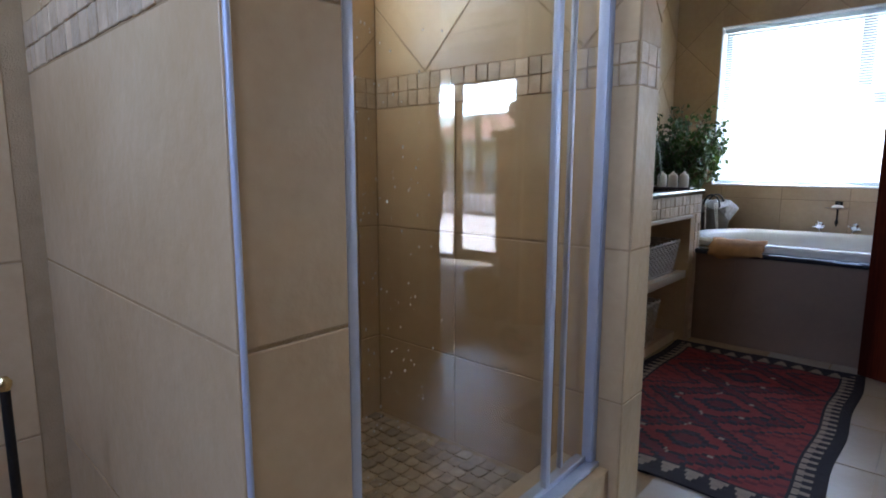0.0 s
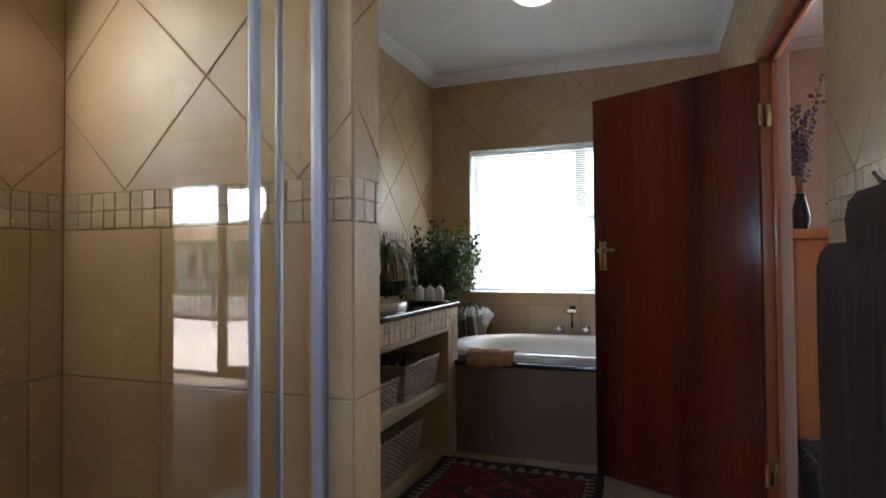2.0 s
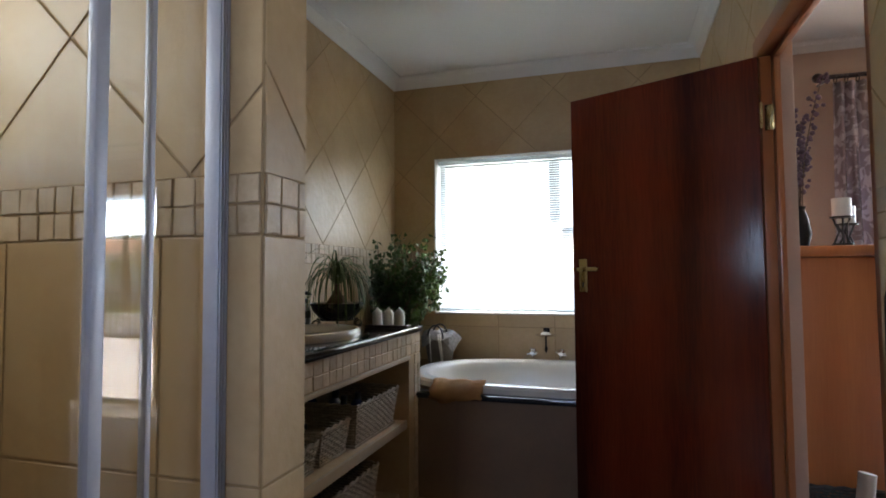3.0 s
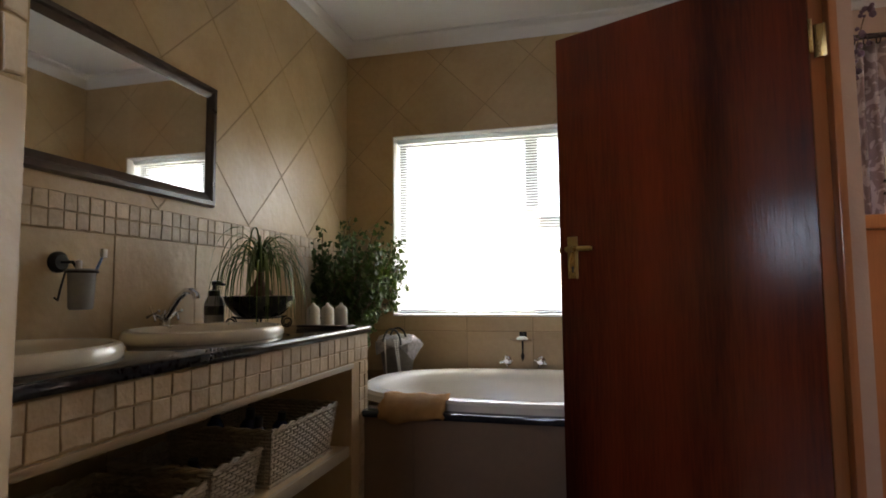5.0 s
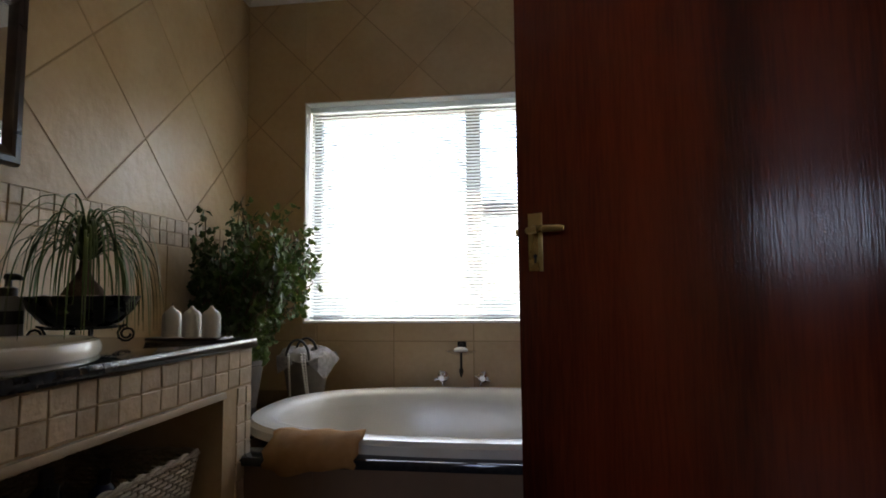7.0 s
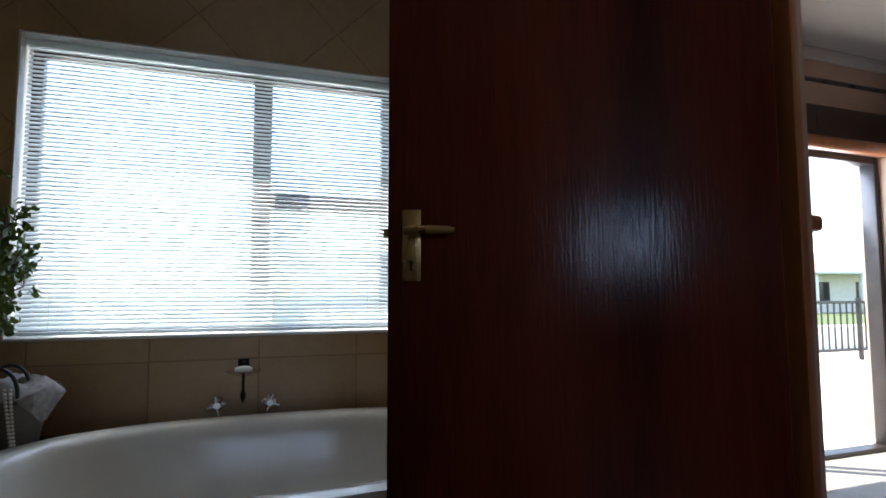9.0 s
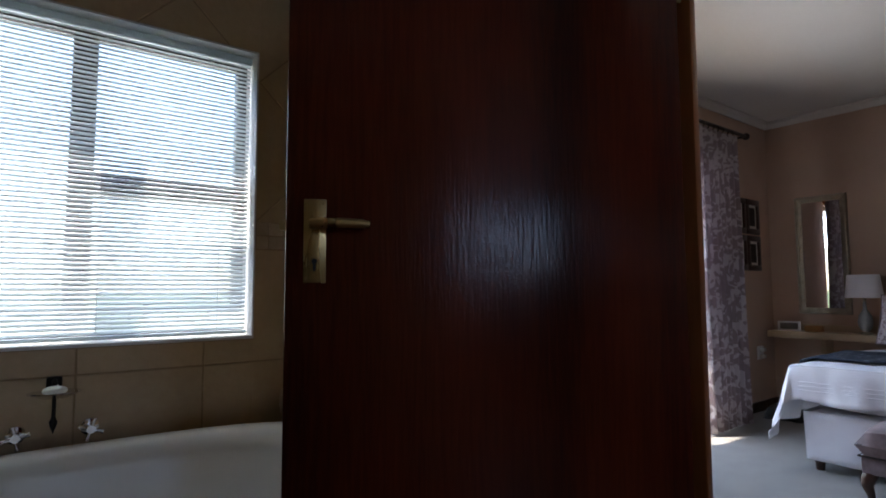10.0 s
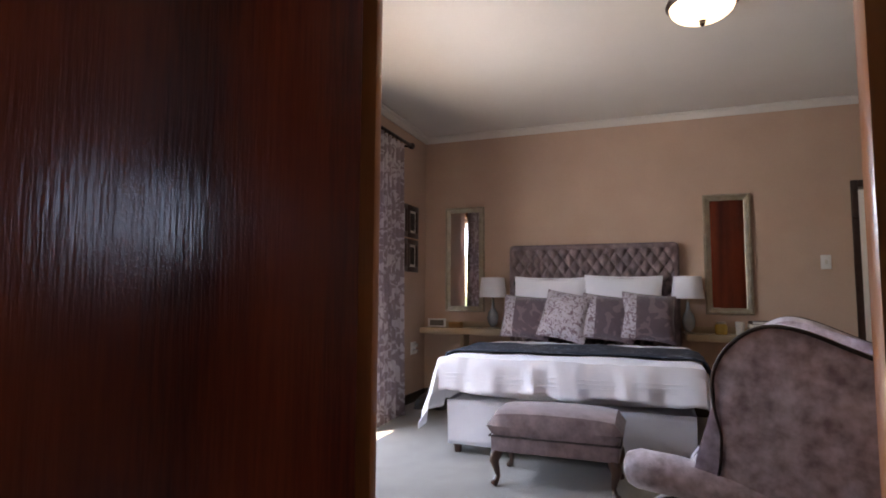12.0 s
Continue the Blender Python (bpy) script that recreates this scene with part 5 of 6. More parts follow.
# ---- tufted headboard ----
hbd = thing("headboard", pose(0, 0, 0), "button-tufted mauve velvet headboard", "headboard")
bm, g = bm_new(), []
nu, nv, PY, PZ = 190, 110, 0.104, 0.082
buttons = []
for a in range(-1, 24):
    for b in range(0, 17):
        y, z = BY0 + 0.02 + PY * (a + 0.5 * (b % 2)), 1.45 - PZ * b * 0.9
        if BY0 + 0.06 < y < BY1 - 0.06 and 0.55 < z < 1.47:
            buttons.append((y, z))
for i in range(nu + 1):
    row = []
    for j in range(nv + 1):
        y, z = BY0 + (BY1 - BY0) * i / nu, 0.45 + 1.075 * j / nv
        a, b = (y - BY0 - 0.02) / PY, (1.45 - z) / (PZ * 0.9)
        p, q = (a + b / 2) % 1, (a - b / 2) % 1
        h = (math.sin(math.pi * p) * math.sin(math.pi * q)) ** 0.42
        e = min(y - BY0, BY1 - y, 1.525 - z)
        h = h if e > 0.05 else max(h, 0.75) * math.sqrt(max(0, e / 0.05)) * 0.9
        zz = z - (0.05 - math.sqrt(max(0, 0.0025 - max(0, 0.05 - min(y - BY0, BY1 - y)) ** 2))) * (j / nv) ** 12
        row.append(bm.verts.new((5.125 - 0.055 * h, y, zz)))
    g.append(row)
for i in range(nu):
    for j in range(nv):
        bm.faces.new((g[i][j], g[i + 1][j], g[i + 1][j + 1], g[i][j + 1]))
part("padding", bm, MAUVE, hbd)
part("board", box(bm_new(), 5.122, 5.186, BY0 + 0.004, BY1 - 0.004, 0.02, 1.515, 0.012), MAUVE, hbd)
bm = bm_new()
bmesh.ops.create_icosphere(bm, subdivisions=2, radius=0.011, matrix=Matrix.Diagonal((0.6, 1, 1, 1)))
me = finish("button", bm, MAUVE)
for y, z in buttons:
    o = new("button", me)
    o.parent, o.location = hbd, (5.119, y, z)

# ---- shelves, lamps, mirrors behind the bed ----
for y0, y1 in ((4.05, 4.88), (1.66, 2.44)):
    sh = thing("bedside_shelf", pose(0, 0, 0), "pale oak floating bedside shelf", "shelf", "bedside shelves")
    part("board", box(bm_new(), 4.93, BE - 0.002, y0, y1, 0.665, 0.722, 0.004), OAK, sh)
    part("bracket", box(bm_new(), 5.02, BE - 0.002, (y0 + y1) / 2 - 0.02, (y0 + y1) / 2 + 0.02, 0.53, 0.664, 0.004), OAK, sh)
    part("back_rail", box(bm_new(), 5.165, BE - 0.003, y0 + 0.02, y1 - 0.02, 0.723, 0.78, 0.003), OAK, sh)


def bedside_lamp(m, label):
    l = thing("bedside_lamp", m, label, "lamp", "bedside lamps")
    part("foot", lathe(bm_new(), [(0.0001, 0), (0.05, 0), (0.05, 0.01), (0.02, 0.018), (0.0001, 0.018)], 24), SILVER, l)
    part("body", lathe(bm_new(), [(0.018, 0.016), (0.045, 0.05), (0.055, 0.10), (0.045, 0.155), (0.016, 0.20), (0.012, 0.27), (0.0001, 0.27)], 26), GREY_GLASS, l, "glass lamp body")
    part("shade", lathe(bm_new(), [(0.135, 0.30), (0.112, 0.49), (0.109, 0.49), (0.132, 0.30)], 36), SHADE, l, "white drum shade")
    part("holder", tube(bm_new(), [(0, 0, 0.26), (0, 0, 0.36)], 0.012, 10), SILVER, l)


bedside_lamp(pose(5.05, 4.16, 0.7225), "bedside lamp with white drum shade, unlit")
bedside_lamp(pose(5.05, 2.42, 0.7225), "bedside lamp with white drum shade, unlit")
for y0, y1, z0, z1 in ((4.283, 4.695, 0.875, 1.935), (1.895, 2.27, 0.885, 1.935)):
    wm = thing("narrow_mirror", pose(0, 0, 0), "tall narrow mirror in a silver-gilt frame", "mirror", "mirrors beside the bed")
    part("glass", box(bm_new(), BE - 0.016, BE - 0.012, y0 + 0.045, y1 - 0.045, z0 + 0.045, z1 - 0.045), MIRROR, wm)
    frame_bars(wm, y0, y1, z0, z1, 0.055, BE - 0.003, 0.03, SILVER, -1)
pf = thing("photo_frame", pose(5.05, 4.74, 0.7225, 0, 0, 12), "small white photo frame on the shelf", "photo frame")
part("frame", box(bm_new(), -0.008, 0.008, -0.09, 0.09, 0.0, 0.085, 0.004), WHITE_PAINT, pf)
part("picture", box(bm_new(), -0.010, -0.0085, -0.07, 0.07, 0.015, 0.07), GREY_POT, pf)
mesh_thing("box", box(bm_new(), 5.00, 5.10, 4.48, 4.60, 0.7225, 0.775, 0.004), TAN_CLOTH, "small tan box on the shelf", "box")
for k, (dz, a, c) in enumerate(((0, 4, PAPER), (0.032, -6, WHITE_PAINT), (0.062, 9, PAPER), (0.09, 2, BROWN_CLOTH))):
    bk = thing("book", pose(5.04, 1.83, 0.7225 + dz, 0, 0, a), "thick book lying in a stack on the shelf", "book", "stack of books")
    part("cover", box(bm_new(), -0.085, 0.085, -0.12, 0.12, 0, 0.028, 0.002), c, bk)
    part("pages", box(bm_new(), -0.087, 0.080, -0.117, 0.117, 0.004, 0.024), PAPER, bk)
jar = thing("candle_jar", pose(5.03, 2.17, 0.7225), "amber glass jar on the shelf", "jar")
AMBER = material("amber_glass", (0.45, 0.30, 0.06), (0.38, 0.25, 0.05), 0.15, scale=20, fine=80, bump=0)
part("jar", lathe(bm_new(), [(0.0001, 0), (0.045, 0), (0.05, 0.02), (0.05, 0.07), (0.035, 0.09), (0.0001, 0.09)], 22), AMBER, jar)
part("lid", lathe(bm_new(), [(0.036, 0.088), (0.036, 0.105), (0.0001, 0.107)], 18), SILVER, jar)
mesh_thing("beaker", lathe(bm_new(), [(0.0001, 0), (0.03, 0), (0.035, 0.11), (0.032, 0.11), (0.028, 0.01), (0.0001, 0.01)], 20), CERAMIC, "white beaker on the shelf", "beaker", m=pose(5.02, 2.03, 0.7225))

# pictures on the north wall
for x in (4.44, 4.70):
    for z in (1.265, 1.60):
        pc = thing("picture", pose(x, BN - 0.002, z, 0, 0, 0), "small picture in a dark wooden frame", "picture", "four pictures")
        for b in ((0, 0.25, 0, 0.05), (0, 0.25, 0.27, 0.32), (0, 0.05, 0.051, 0.269), (0.20, 0.25, 0.051, 0.269)):
            part("frame", box(bm_new(), b[0], b[1], -0.022, 0, b[2], b[3], 0.004), DARK_WOOD, pc)
        part("mount", box(bm_new(), 0.051, 0.199, -0.008, 0, 0.051, 0.269), PAPER, pc, "pale mount")
        part("print", box(bm_new(), 0.075, 0.175, -0.010, -0.0085, 0.075, 0.245), IRON, pc, "dark print")
swi = thing("light_switch", pose(BE - 0.002, 1.357, 1.33), "white light switch plate", "switch")
part("plate", box(bm_new(), -0.008, 0, -0.037, 0.037, -0.058, 0.058, 0.003), WHITE_PAINT, swi)
part("rocker", box(bm_new(), -0.012, -0.0085, -0.01, 0.01, -0.018, 0.018, 0.002), CERAMIC, swi)
soc = thing("socket", pose(4.88, BN - 0.002, 0.52), "white double wall socket with plugs", "socket")
part("plate", box(bm_new(), -0.06, 0.06, -0.008, 0, -0.06, 0.06, 0.003), WHITE_PAINT, soc)
for z in (-0.03, 0.03):
    part("plug", box(bm_new(), -0.03, 0.02, -0.05, -0.0085, z - 0.018, z + 0.018, 0.006), CERAMIC, soc)
for k, (x, y, a) in enumerate(((4.62, 4.66, 20), (4.78, 4.70, -15), (4.70, 4.50, 60), (4.90, 4.55, 5))):
    s = thing("shoe", pose(x, y, 0.0, 0, 0, a + 90), "black leather shoe on the carpet", "shoe", "shoes in the corner")
    part("sole", box(bm_new(), -0.13, 0.13, -0.042, 0.042, 0.002, 0.022, 0.008), BLACK_PLASTIC, s)
    part("upper", cushion(bm_new(), 0.26, 0.09, 0.13, 10, 1, 0.35, pose(-0.005, 0, 0.06) @ pose(0, 0, 0, 0, 8, 0)), BLACK_PLASTIC, s)

# ---- ottoman ----
ot = thing("ottoman", pose(3.02, 3.225, 0), "mauve velvet ottoman with piped edges on cabriole legs", "ottoman")
part("seat_box", box(bm_new(), -0.20, 0.20, -0.34, 0.34, 0.185, 0.275, 0.012), MAUVE, ot)
part("cushion", cushion(bm_new(), 0.43, 0.72, 0.19, 18, 1.0, 0.16, pose(0, 0, 0.325)), MAUVE, ot)
for z in (0.272, 0.325):
    q = [(-0.205, -0.345), (0.205, -0.345), (0.205, 0.345), (-0.205, 0.345)]
    part("piping", tube(bm_new(), [(x * 1.01, y * 1.005, z) for x, y in q + q[:1]], 0.005, 7), PIPING, ot, "dark piping")
for sx in (-1, 1):
    for sy in (-1, 1):
        bm = tube(bm_new(), [(sx * (0.165 + d), sy * (0.305 + d), z) for d, z in ((0, 0.19), (0.012, 0.16), (0.018, 0.13), (0.008, 0.09), (0.002, 0.05), (0.010, 0.022), (0.02, 0.012), (0.024, 0.004))], [0.034, 0.032, 0.026, 0.019, 0.014, 0.016, 0.022, 0.018], 12)
        part("leg", bm, LEG_WOOD, ot, "dark turned cabriole leg")

# ---- wing chair: local +y is its front ----
ch = thing("wing_chair", pose(1.885, 2.212, 0, 0, 0, -14) @ Matrix.Diagonal((1, 1, 0.95, 1)), "mauve velvet wing armchair with dark piping", "armchair")
WING = [(0.45, 0.16), (0.47, 0.30), (0.44, 0.44), (0.27, 0.52), (0.235, 0.66), (0.25, 0.76), (0.255, 0.85), (0.225, 0.93), (0.165, 0.992), (0.10, 1.015), (0.02, 1.0), (-0.08, 0.955), (-0.20, 0.905), (-0.33, 0.885), (-0.37, 0.80), (-0.33, 0.40), (-0.30, 0.16)]


def smooth_line(pts, n=6):
    out = []
    for i in range(len(pts) - 1):
        p0, p1, p2, p3 = [Vector(pts[min(max(k, 0), len(pts) - 1)]) for k in (i - 1, i, i + 1, i + 2)]
        for j in range(n):
            t = j / n
            out.append(0.5 * ((2 * p1) + (p2 - p0) * t + (2 * p0 - 5 * p1 + 4 * p2 - p3) * t * t + (3 * p1 - p0 - 3 * p2 + p3) * t ** 3))
    return out + [Vector(pts[-1])]


line = smooth_line(WING)
for sx in (-1, 1):
    bm = bm_new()
    outer, inner = sx * 0.40, sx * 0.31
    cen = Vector((0.03, 0.5))
    rings = [[bm.verts.new((x, cen.x + (p.x - cen.x) * k, cen.y + (p.y - cen.y) * k)) for p in line] for x, k in ((outer - sx * 0.012, 0.96), (outer, 0.985), (outer + sx * 0.006, 0.93), (outer - sx * 0.02, 1.0), (inner + sx * 0.02, 1.0), (inner, 0.97))]
    rings = [rings[2], rings[1], rings[3], rings[4], rings[5]]
    n = len(line)
    for a, b in zip(rings, rings[1:]):
        for k in range(n):
            bm.faces.new((a[k], a[(k + 1) % n], b[(k + 1) % n], b[k]))
    bm.faces.new(rings[0]), bm.faces.new(rings[-1])
    bmesh.ops.triangulate(bm, faces=[f for f in bm.faces if len(f.verts) > 6])
    loose = [v for v in bm.verts if not v.link_faces]
    bmesh.ops.delete(bm, geom=loose, context="VERTS")
    part("wing", bm, CRUSHED, ch)
    part("piping", tube(bm_new(), [(outer + sx * 0.002, cen.x + (p.x - cen.x) * 0.992, cen.y + (p.y - cen.y) * 0.992) for p in line[12:90]], 0.006, 7), PIPING, ch, "dark piping")
    arm = tube(bm_new(), [(sx * 0.375, y - 0.16 * (sx > 0), z) for y, z in ((0.10, 0.47), (0.22, 0.51), (0.36, 0.535), (0.47, 0.54), (0.50, 0.538), (0.512, 0.536))], [0.058, 0.06, 0.062, 0.062, 0.05, 0.024], 20)
    part("arm", arm, CRUSHED, ch, "rolled arm")
part("back", box(bm_new(), -0.33, 0.33, -0.36, -0.20, 0.3, 0.93, 0.05), CRUSHED, ch)
part("seat", box(bm_new(), -0.33, 0.33, -0.2, 0.44, 0.16, 0.36, 0.03), CRUSHED, ch)
part("seat_cushion", cushion(bm_new(), 0.60, 0.60, 0.16, 14, 1, 0.2, pose(0, 0.14, 0.42)), CRUSHED, ch)
for sx in (-1, 1):
    for y in (-0.26, 0.40):
        part("leg", lathe(bm_new(), [(0.0001, 0), (0.016, 0), (0.03, 0.17), (0.0001, 0.17)], 12, (sx * 0.33, y, 0)), LEG_WOOD, ch)



# ---- curtains, rod, rolled blind ----
def curtain(name, x0, x1, y, ztop, zbot, folds, amp, flare, label, lean=0.0):
    bm, n, rows = bm_new(), folds * 12, 18
    g = []
    for i in range(n + 1):
        u = i / n
        col = []
        for j in range(rows + 1):
            t = j / rows
            a = amp * (0.55 + 0.45 * t) * (1 + 0.25 * math.sin(u * 7))
            x = x0 + (x1 - x0) * u + (u - 0.5) * flare * t + lean * t * t
            col.append(bm.verts.new((x, y + a * math.sin(2 * math.pi * folds * u + 0.8 * math.sin(3 * t + u * 5)), ztop + (zbot - ztop) * t)))
        g.append(col)
    for i in range(n):
        for j in range(rows):
            bm.faces.new((g[i][j], g[i + 1][j], g[i + 1][j + 1], g[i][j + 1]))
    c = mesh_thing(name, bm, DAMASK, label, "curtain", group="curtains")
    so = c.modifiers.new("thick", "SOLIDIFY")
    so.thickness = 0.004
    for k in range(folds):
        x = x0 + (x1 - x0) * (k + 0.25) / folds
        part("ring", tube(bm_new(), [(x, y + 0.024 * math.cos(a), ztop + 0.018 + 0.024 * math.sin(a)) for a in np.linspace(0, 2 * math.pi, 17)], 0.0035, 6), DARK_WOOD, c)
    return c


curtain("curtain", 3.58, 4.20, 4.76, 2.375, 0.02, 8, 0.042, 0.05, "mauve and white damask curtain drawn aside, sunlit edge", 0.03)
curtain("curtain", 1.36, 1.66, 4.76, 2.375, 0.02, 5, 0.036, 0.05, "mauve and white damask curtain drawn aside")
rod = thing("curtain_rod", pose(0, 0, 0), "dark wooden curtain rod with round finials", "curtain rod")
part("rod", tube(bm_new(), [(1.30, 4.76, 2.413), (4.40, 4.76, 2.413)], 0.015, 12), DARK_WOOD, rod)
for x in (1.28, 4.42):
    bm = bm_new()
    bmesh.ops.create_icosphere(bm, subdivisions=2, radius=0.032, matrix=pose(x, 4.76, 2.413))
    part("finial", bm, DARK_WOOD, rod)
for x in (1.33, 2.7, 4.36):
    part("bracket", tube(bm_new(), [(x, BN, 2.413), (x, 4.76, 2.396)], 0.010, 8), DARK_WOOD, rod)
rbl = thing("rolled_blind", pose(0, 0, 0), "brown bamboo blind rolled up over the sliding door", "blind")
part("valance", box(bm_new(), SX0 - 0.03, SX1 + 0.03, BN - 0.035, BN - 0.012, 2.10, 2.32, 0.004), LEG_WOOD, rbl)
part("roll", tube(bm_new(), [(SX0 - 0.03, BN - 0.05, 2.06), (SX1 + 0.03, BN - 0.05, 2.06)], 0.045, 16), FRAME_WOOD, rbl)

ceiling_lamp("ceiling_lamp", pose(3.08, 2.41, BCEIL - 0.001), 0.18, DARK_WOOD, LAMP_GLASS, "lit amber glass ceiling lamp with a dark rim")

# ---- pine cabinet with ornaments ----
cb = thing("pine_cabinet", pose(0, 0, 0), "orange pine cabinet beside the bathroom door", "cabinet")
part("body", box(bm_new(), 0.70, 1.08, 3.50, 4.32, 0.06, 1.255, 0.004), PINE, cb)
part("plinth", box(bm_new(), 0.70, 1.10, 3.48, 4.34, 0.0, 0.0595, 0.006), PINE, cb)
part("cornice", box(bm_new(), 0.69, 1.125, 3.465, 4.355, 1.256, 1.305, 0.014), PINE, cb)
bm = bm_new()
prof = [(3.48 + 0.86 * k / 20, 1.3055 + 0.075 * math.sin(math.pi * k / 20) ** 0.7) for k in range(21)]
for s in (0.70, 0.722):
    [bm.verts.new((s, y, z)) for y, z in prof]
bm.verts.ensure_lookup_table()
v = list(bm.verts)
bm.faces.new(v[:21][::-1]), bm.faces.new(v[21:])
for k in range(20):
    bm.faces.new((v[k], v[k + 1], v[22 + k], v[21 + k]))
bm.faces.new((v[0], v[21], v[41], v[20]))
part("back_rail", bm, PINE, cb)
for y0, y1 in ((3.52, 3.905), (3.915, 4.30)):
    d = part("door", box(bm_new(), 1.0805, 1.098, y0, y1, 0.08, 1.21, 0.004), PINE, cb)
    part("panel", box(bm_new(), 1.0985, 1.106, y0 + 0.07, y1 - 0.07, 0.16, 1.13, 0.006), PINE, d)
    part("knob", lathe(bm_new(), [(0.0001, 0), (0.008, 0.0), (0.015, 0.018), (0.0001, 0.024)], 12, (1.12, (3.905 if y0 < 3.7 else 3.915) + (-0.035 if y0 < 3.7 else 0.035), 0.64)), PINE, d)
vs = thing("flower_vase", pose(0.85, 3.66, 1.3055), "dark vase with dried lilac flower stems", "vase")
part("vase", lathe(bm_new(), [(0.0001, 0), (0.03, 0), (0.045, 0.06), (0.03, 0.14), (0.02, 0.17), (0.026, 0.185), (0.02, 0.185), (0.0001, 0.12)], 20), IRON, vs)
LILAC = material("dried_lilac", (0.16, 0.10, 0.13), (0.10, 0.06, 0.07), 0.8, scale=30, fine=100, bump=0.1, rnd=0.4, island=True)
rf = random.Random(3)
st, fl = bm_new(), bm_new()
for k in range(8):
    a, L = rf.uniform(0, 6.3), rf.uniform(0.35, 0.62)
    pts = [Vector((0.012 * math.cos(a) + 0.10 * q * q * math.cos(a), 0.012 * math.sin(a) + 0.10 * q * q * math.sin(a), 0.15 + L * q)) for q in np.linspace(0, 1, 8)]
    tube(st, pts, 0.0025, 5)
    for p in pts[3:]:
        for _ in range(9):
            bmesh.ops.create_icosphere(fl, subdivisions=1, radius=rf.uniform(0.006, 0.014), matrix=pose(p.x + rf.gauss(0, 0.014), p.y + rf.gauss(0, 0.014), p.z + rf.gauss(0, 0.02)))
part("stems", st, BARK, vs)
part("blossoms", fl, LILAC, vs, "dried lilac blossoms")
for y, h in ((3.56, 0.12), (3.72, 0.10)):
    hd2 = thing("candle_holder", pose(0.98 + 0.07 * (y > 3.6), y, 1.3055), "scrolled iron candle holder with a white block", "candle holder", "candle holders")
    part("base", tube(bm_new(), [(0.035 * math.cos(a), 0.035 * math.sin(a), 0.006) for a in np.linspace(0, 2 * math.pi, 17)], 0.005, 6), IRON, hd2)
    for a in (0.3, 2.4, 4.5):
        part("strut", tube(bm_new(), [(0.035 * math.cos(a), 0.035 * math.sin(a), 0.006), (0.012 * math.cos(a), 0.012 * math.sin(a), h / 2), (0.035 * math.cos(a), 0.035 * math.sin(a), h)], 0.004, 6), IRON, hd2)
    part("dish", lathe(bm_new(), [(0.0001, h), (0.045, h), (0.045, h + 0.006), (0.0001, h + 0.006)], 20), IRON, hd2)
    part("candle", lathe(bm_new(), [(0.0001, h + 0.0065), (0.036, h + 0.0065), (0.036, h + 0.085), (0.0001, h + 0.085)], 22), WAX, hd2, "cream candle")
basket("wicker_basket", 0.34, 0.30, 0.30, "dark grey wicker basket beside the pine cabinet", pose(0.93, 3.31, 0.0), material("grey_wicker", (0.12, 0.115, 0.11), (0.07, 0.065, 0.06), 0.7, scale=30, fine=160, bump=0.3))
mesh_thing("newspaper_roll", tube(bm_new(), [(0.89, 3.28, 0.02), (0.95, 3.32, 0.42)], 0.03, 12), PAPER, "rolled newspaper standing in the wicker basket", "newspaper")

# ---- wardrobe on the west wall, seen in the mirror ----
wd = thing("wardrobe", pose(0, 0, 0), "dark red-brown wooden wardrobe with plain doors", "wardrobe")
part("body", box(bm_new(), 0.672, 1.20, 0.35, 1.95, 0.0, 2.62, 0.004), DOOR_WOOD, wd)
for k in range(3):
    d = part("door", box(bm_new(), 1.2005, 1.222, 0.36 + 0.53 * k, 0.885 + 0.53 * k, 0.06, 2.60, 0.004), DOOR_WOOD, wd)
    part("knob", lathe(bm_new(), [(0.0001, 0), (0.01, 0), (0.016, 0.02), (0.0001, 0.026)], 12, (1.238, 0.84 + 0.53 * k, 1.05)), BRASS, d)

# passage door frame and a picture beyond
pfm = thing("door_frame", pose(0, 0, 0), "dark wooden frame of the passage doorway", "door frame", kind="structure")
for b in ((1.11, 1.1595, 0, 1.999), (0.2705, 0.32, 0, 1.999), (0.321, 1.1095, 1.945, 1.999)):
    part("jamb", box(bm_new(), BE - 0.012, BE + 0.16, b[0], b[1], b[2], b[3], 0.003), DARK_WOOD, pfm)
cp = thing("picture", pose(BE + 1.995, 0.62, 1.15), "dark framed picture in the corridor", "picture")
part("frame", box(bm_new(), -0.03, 0, 0, 0.5, 0, 0.6, 0.006), DARK_WOOD, cp)
part("print", box(bm_new(), -0.034, -0.0305, 0.05, 0.45, 0.05, 0.55), GREY_POT, cp)

# skirting boards
for nm, b in (("baseboard", (BE - 0.015, BE - 0.001, 1.165, BN, 0, 0.09)), ("baseboard", (SX1 + 0.01, BE - 0.016, BN - 0.015, BN - 0.001, 0, 0.09)), ("baseboard", (BW + 0.001, BW + 0.015, 3.33, BN, 0, 0.09))):
    mesh_thing(nm, box(bm_new(), *b, 0.003), LEG_WOOD, "dark wooden skirting board", "baseboard", "structure")

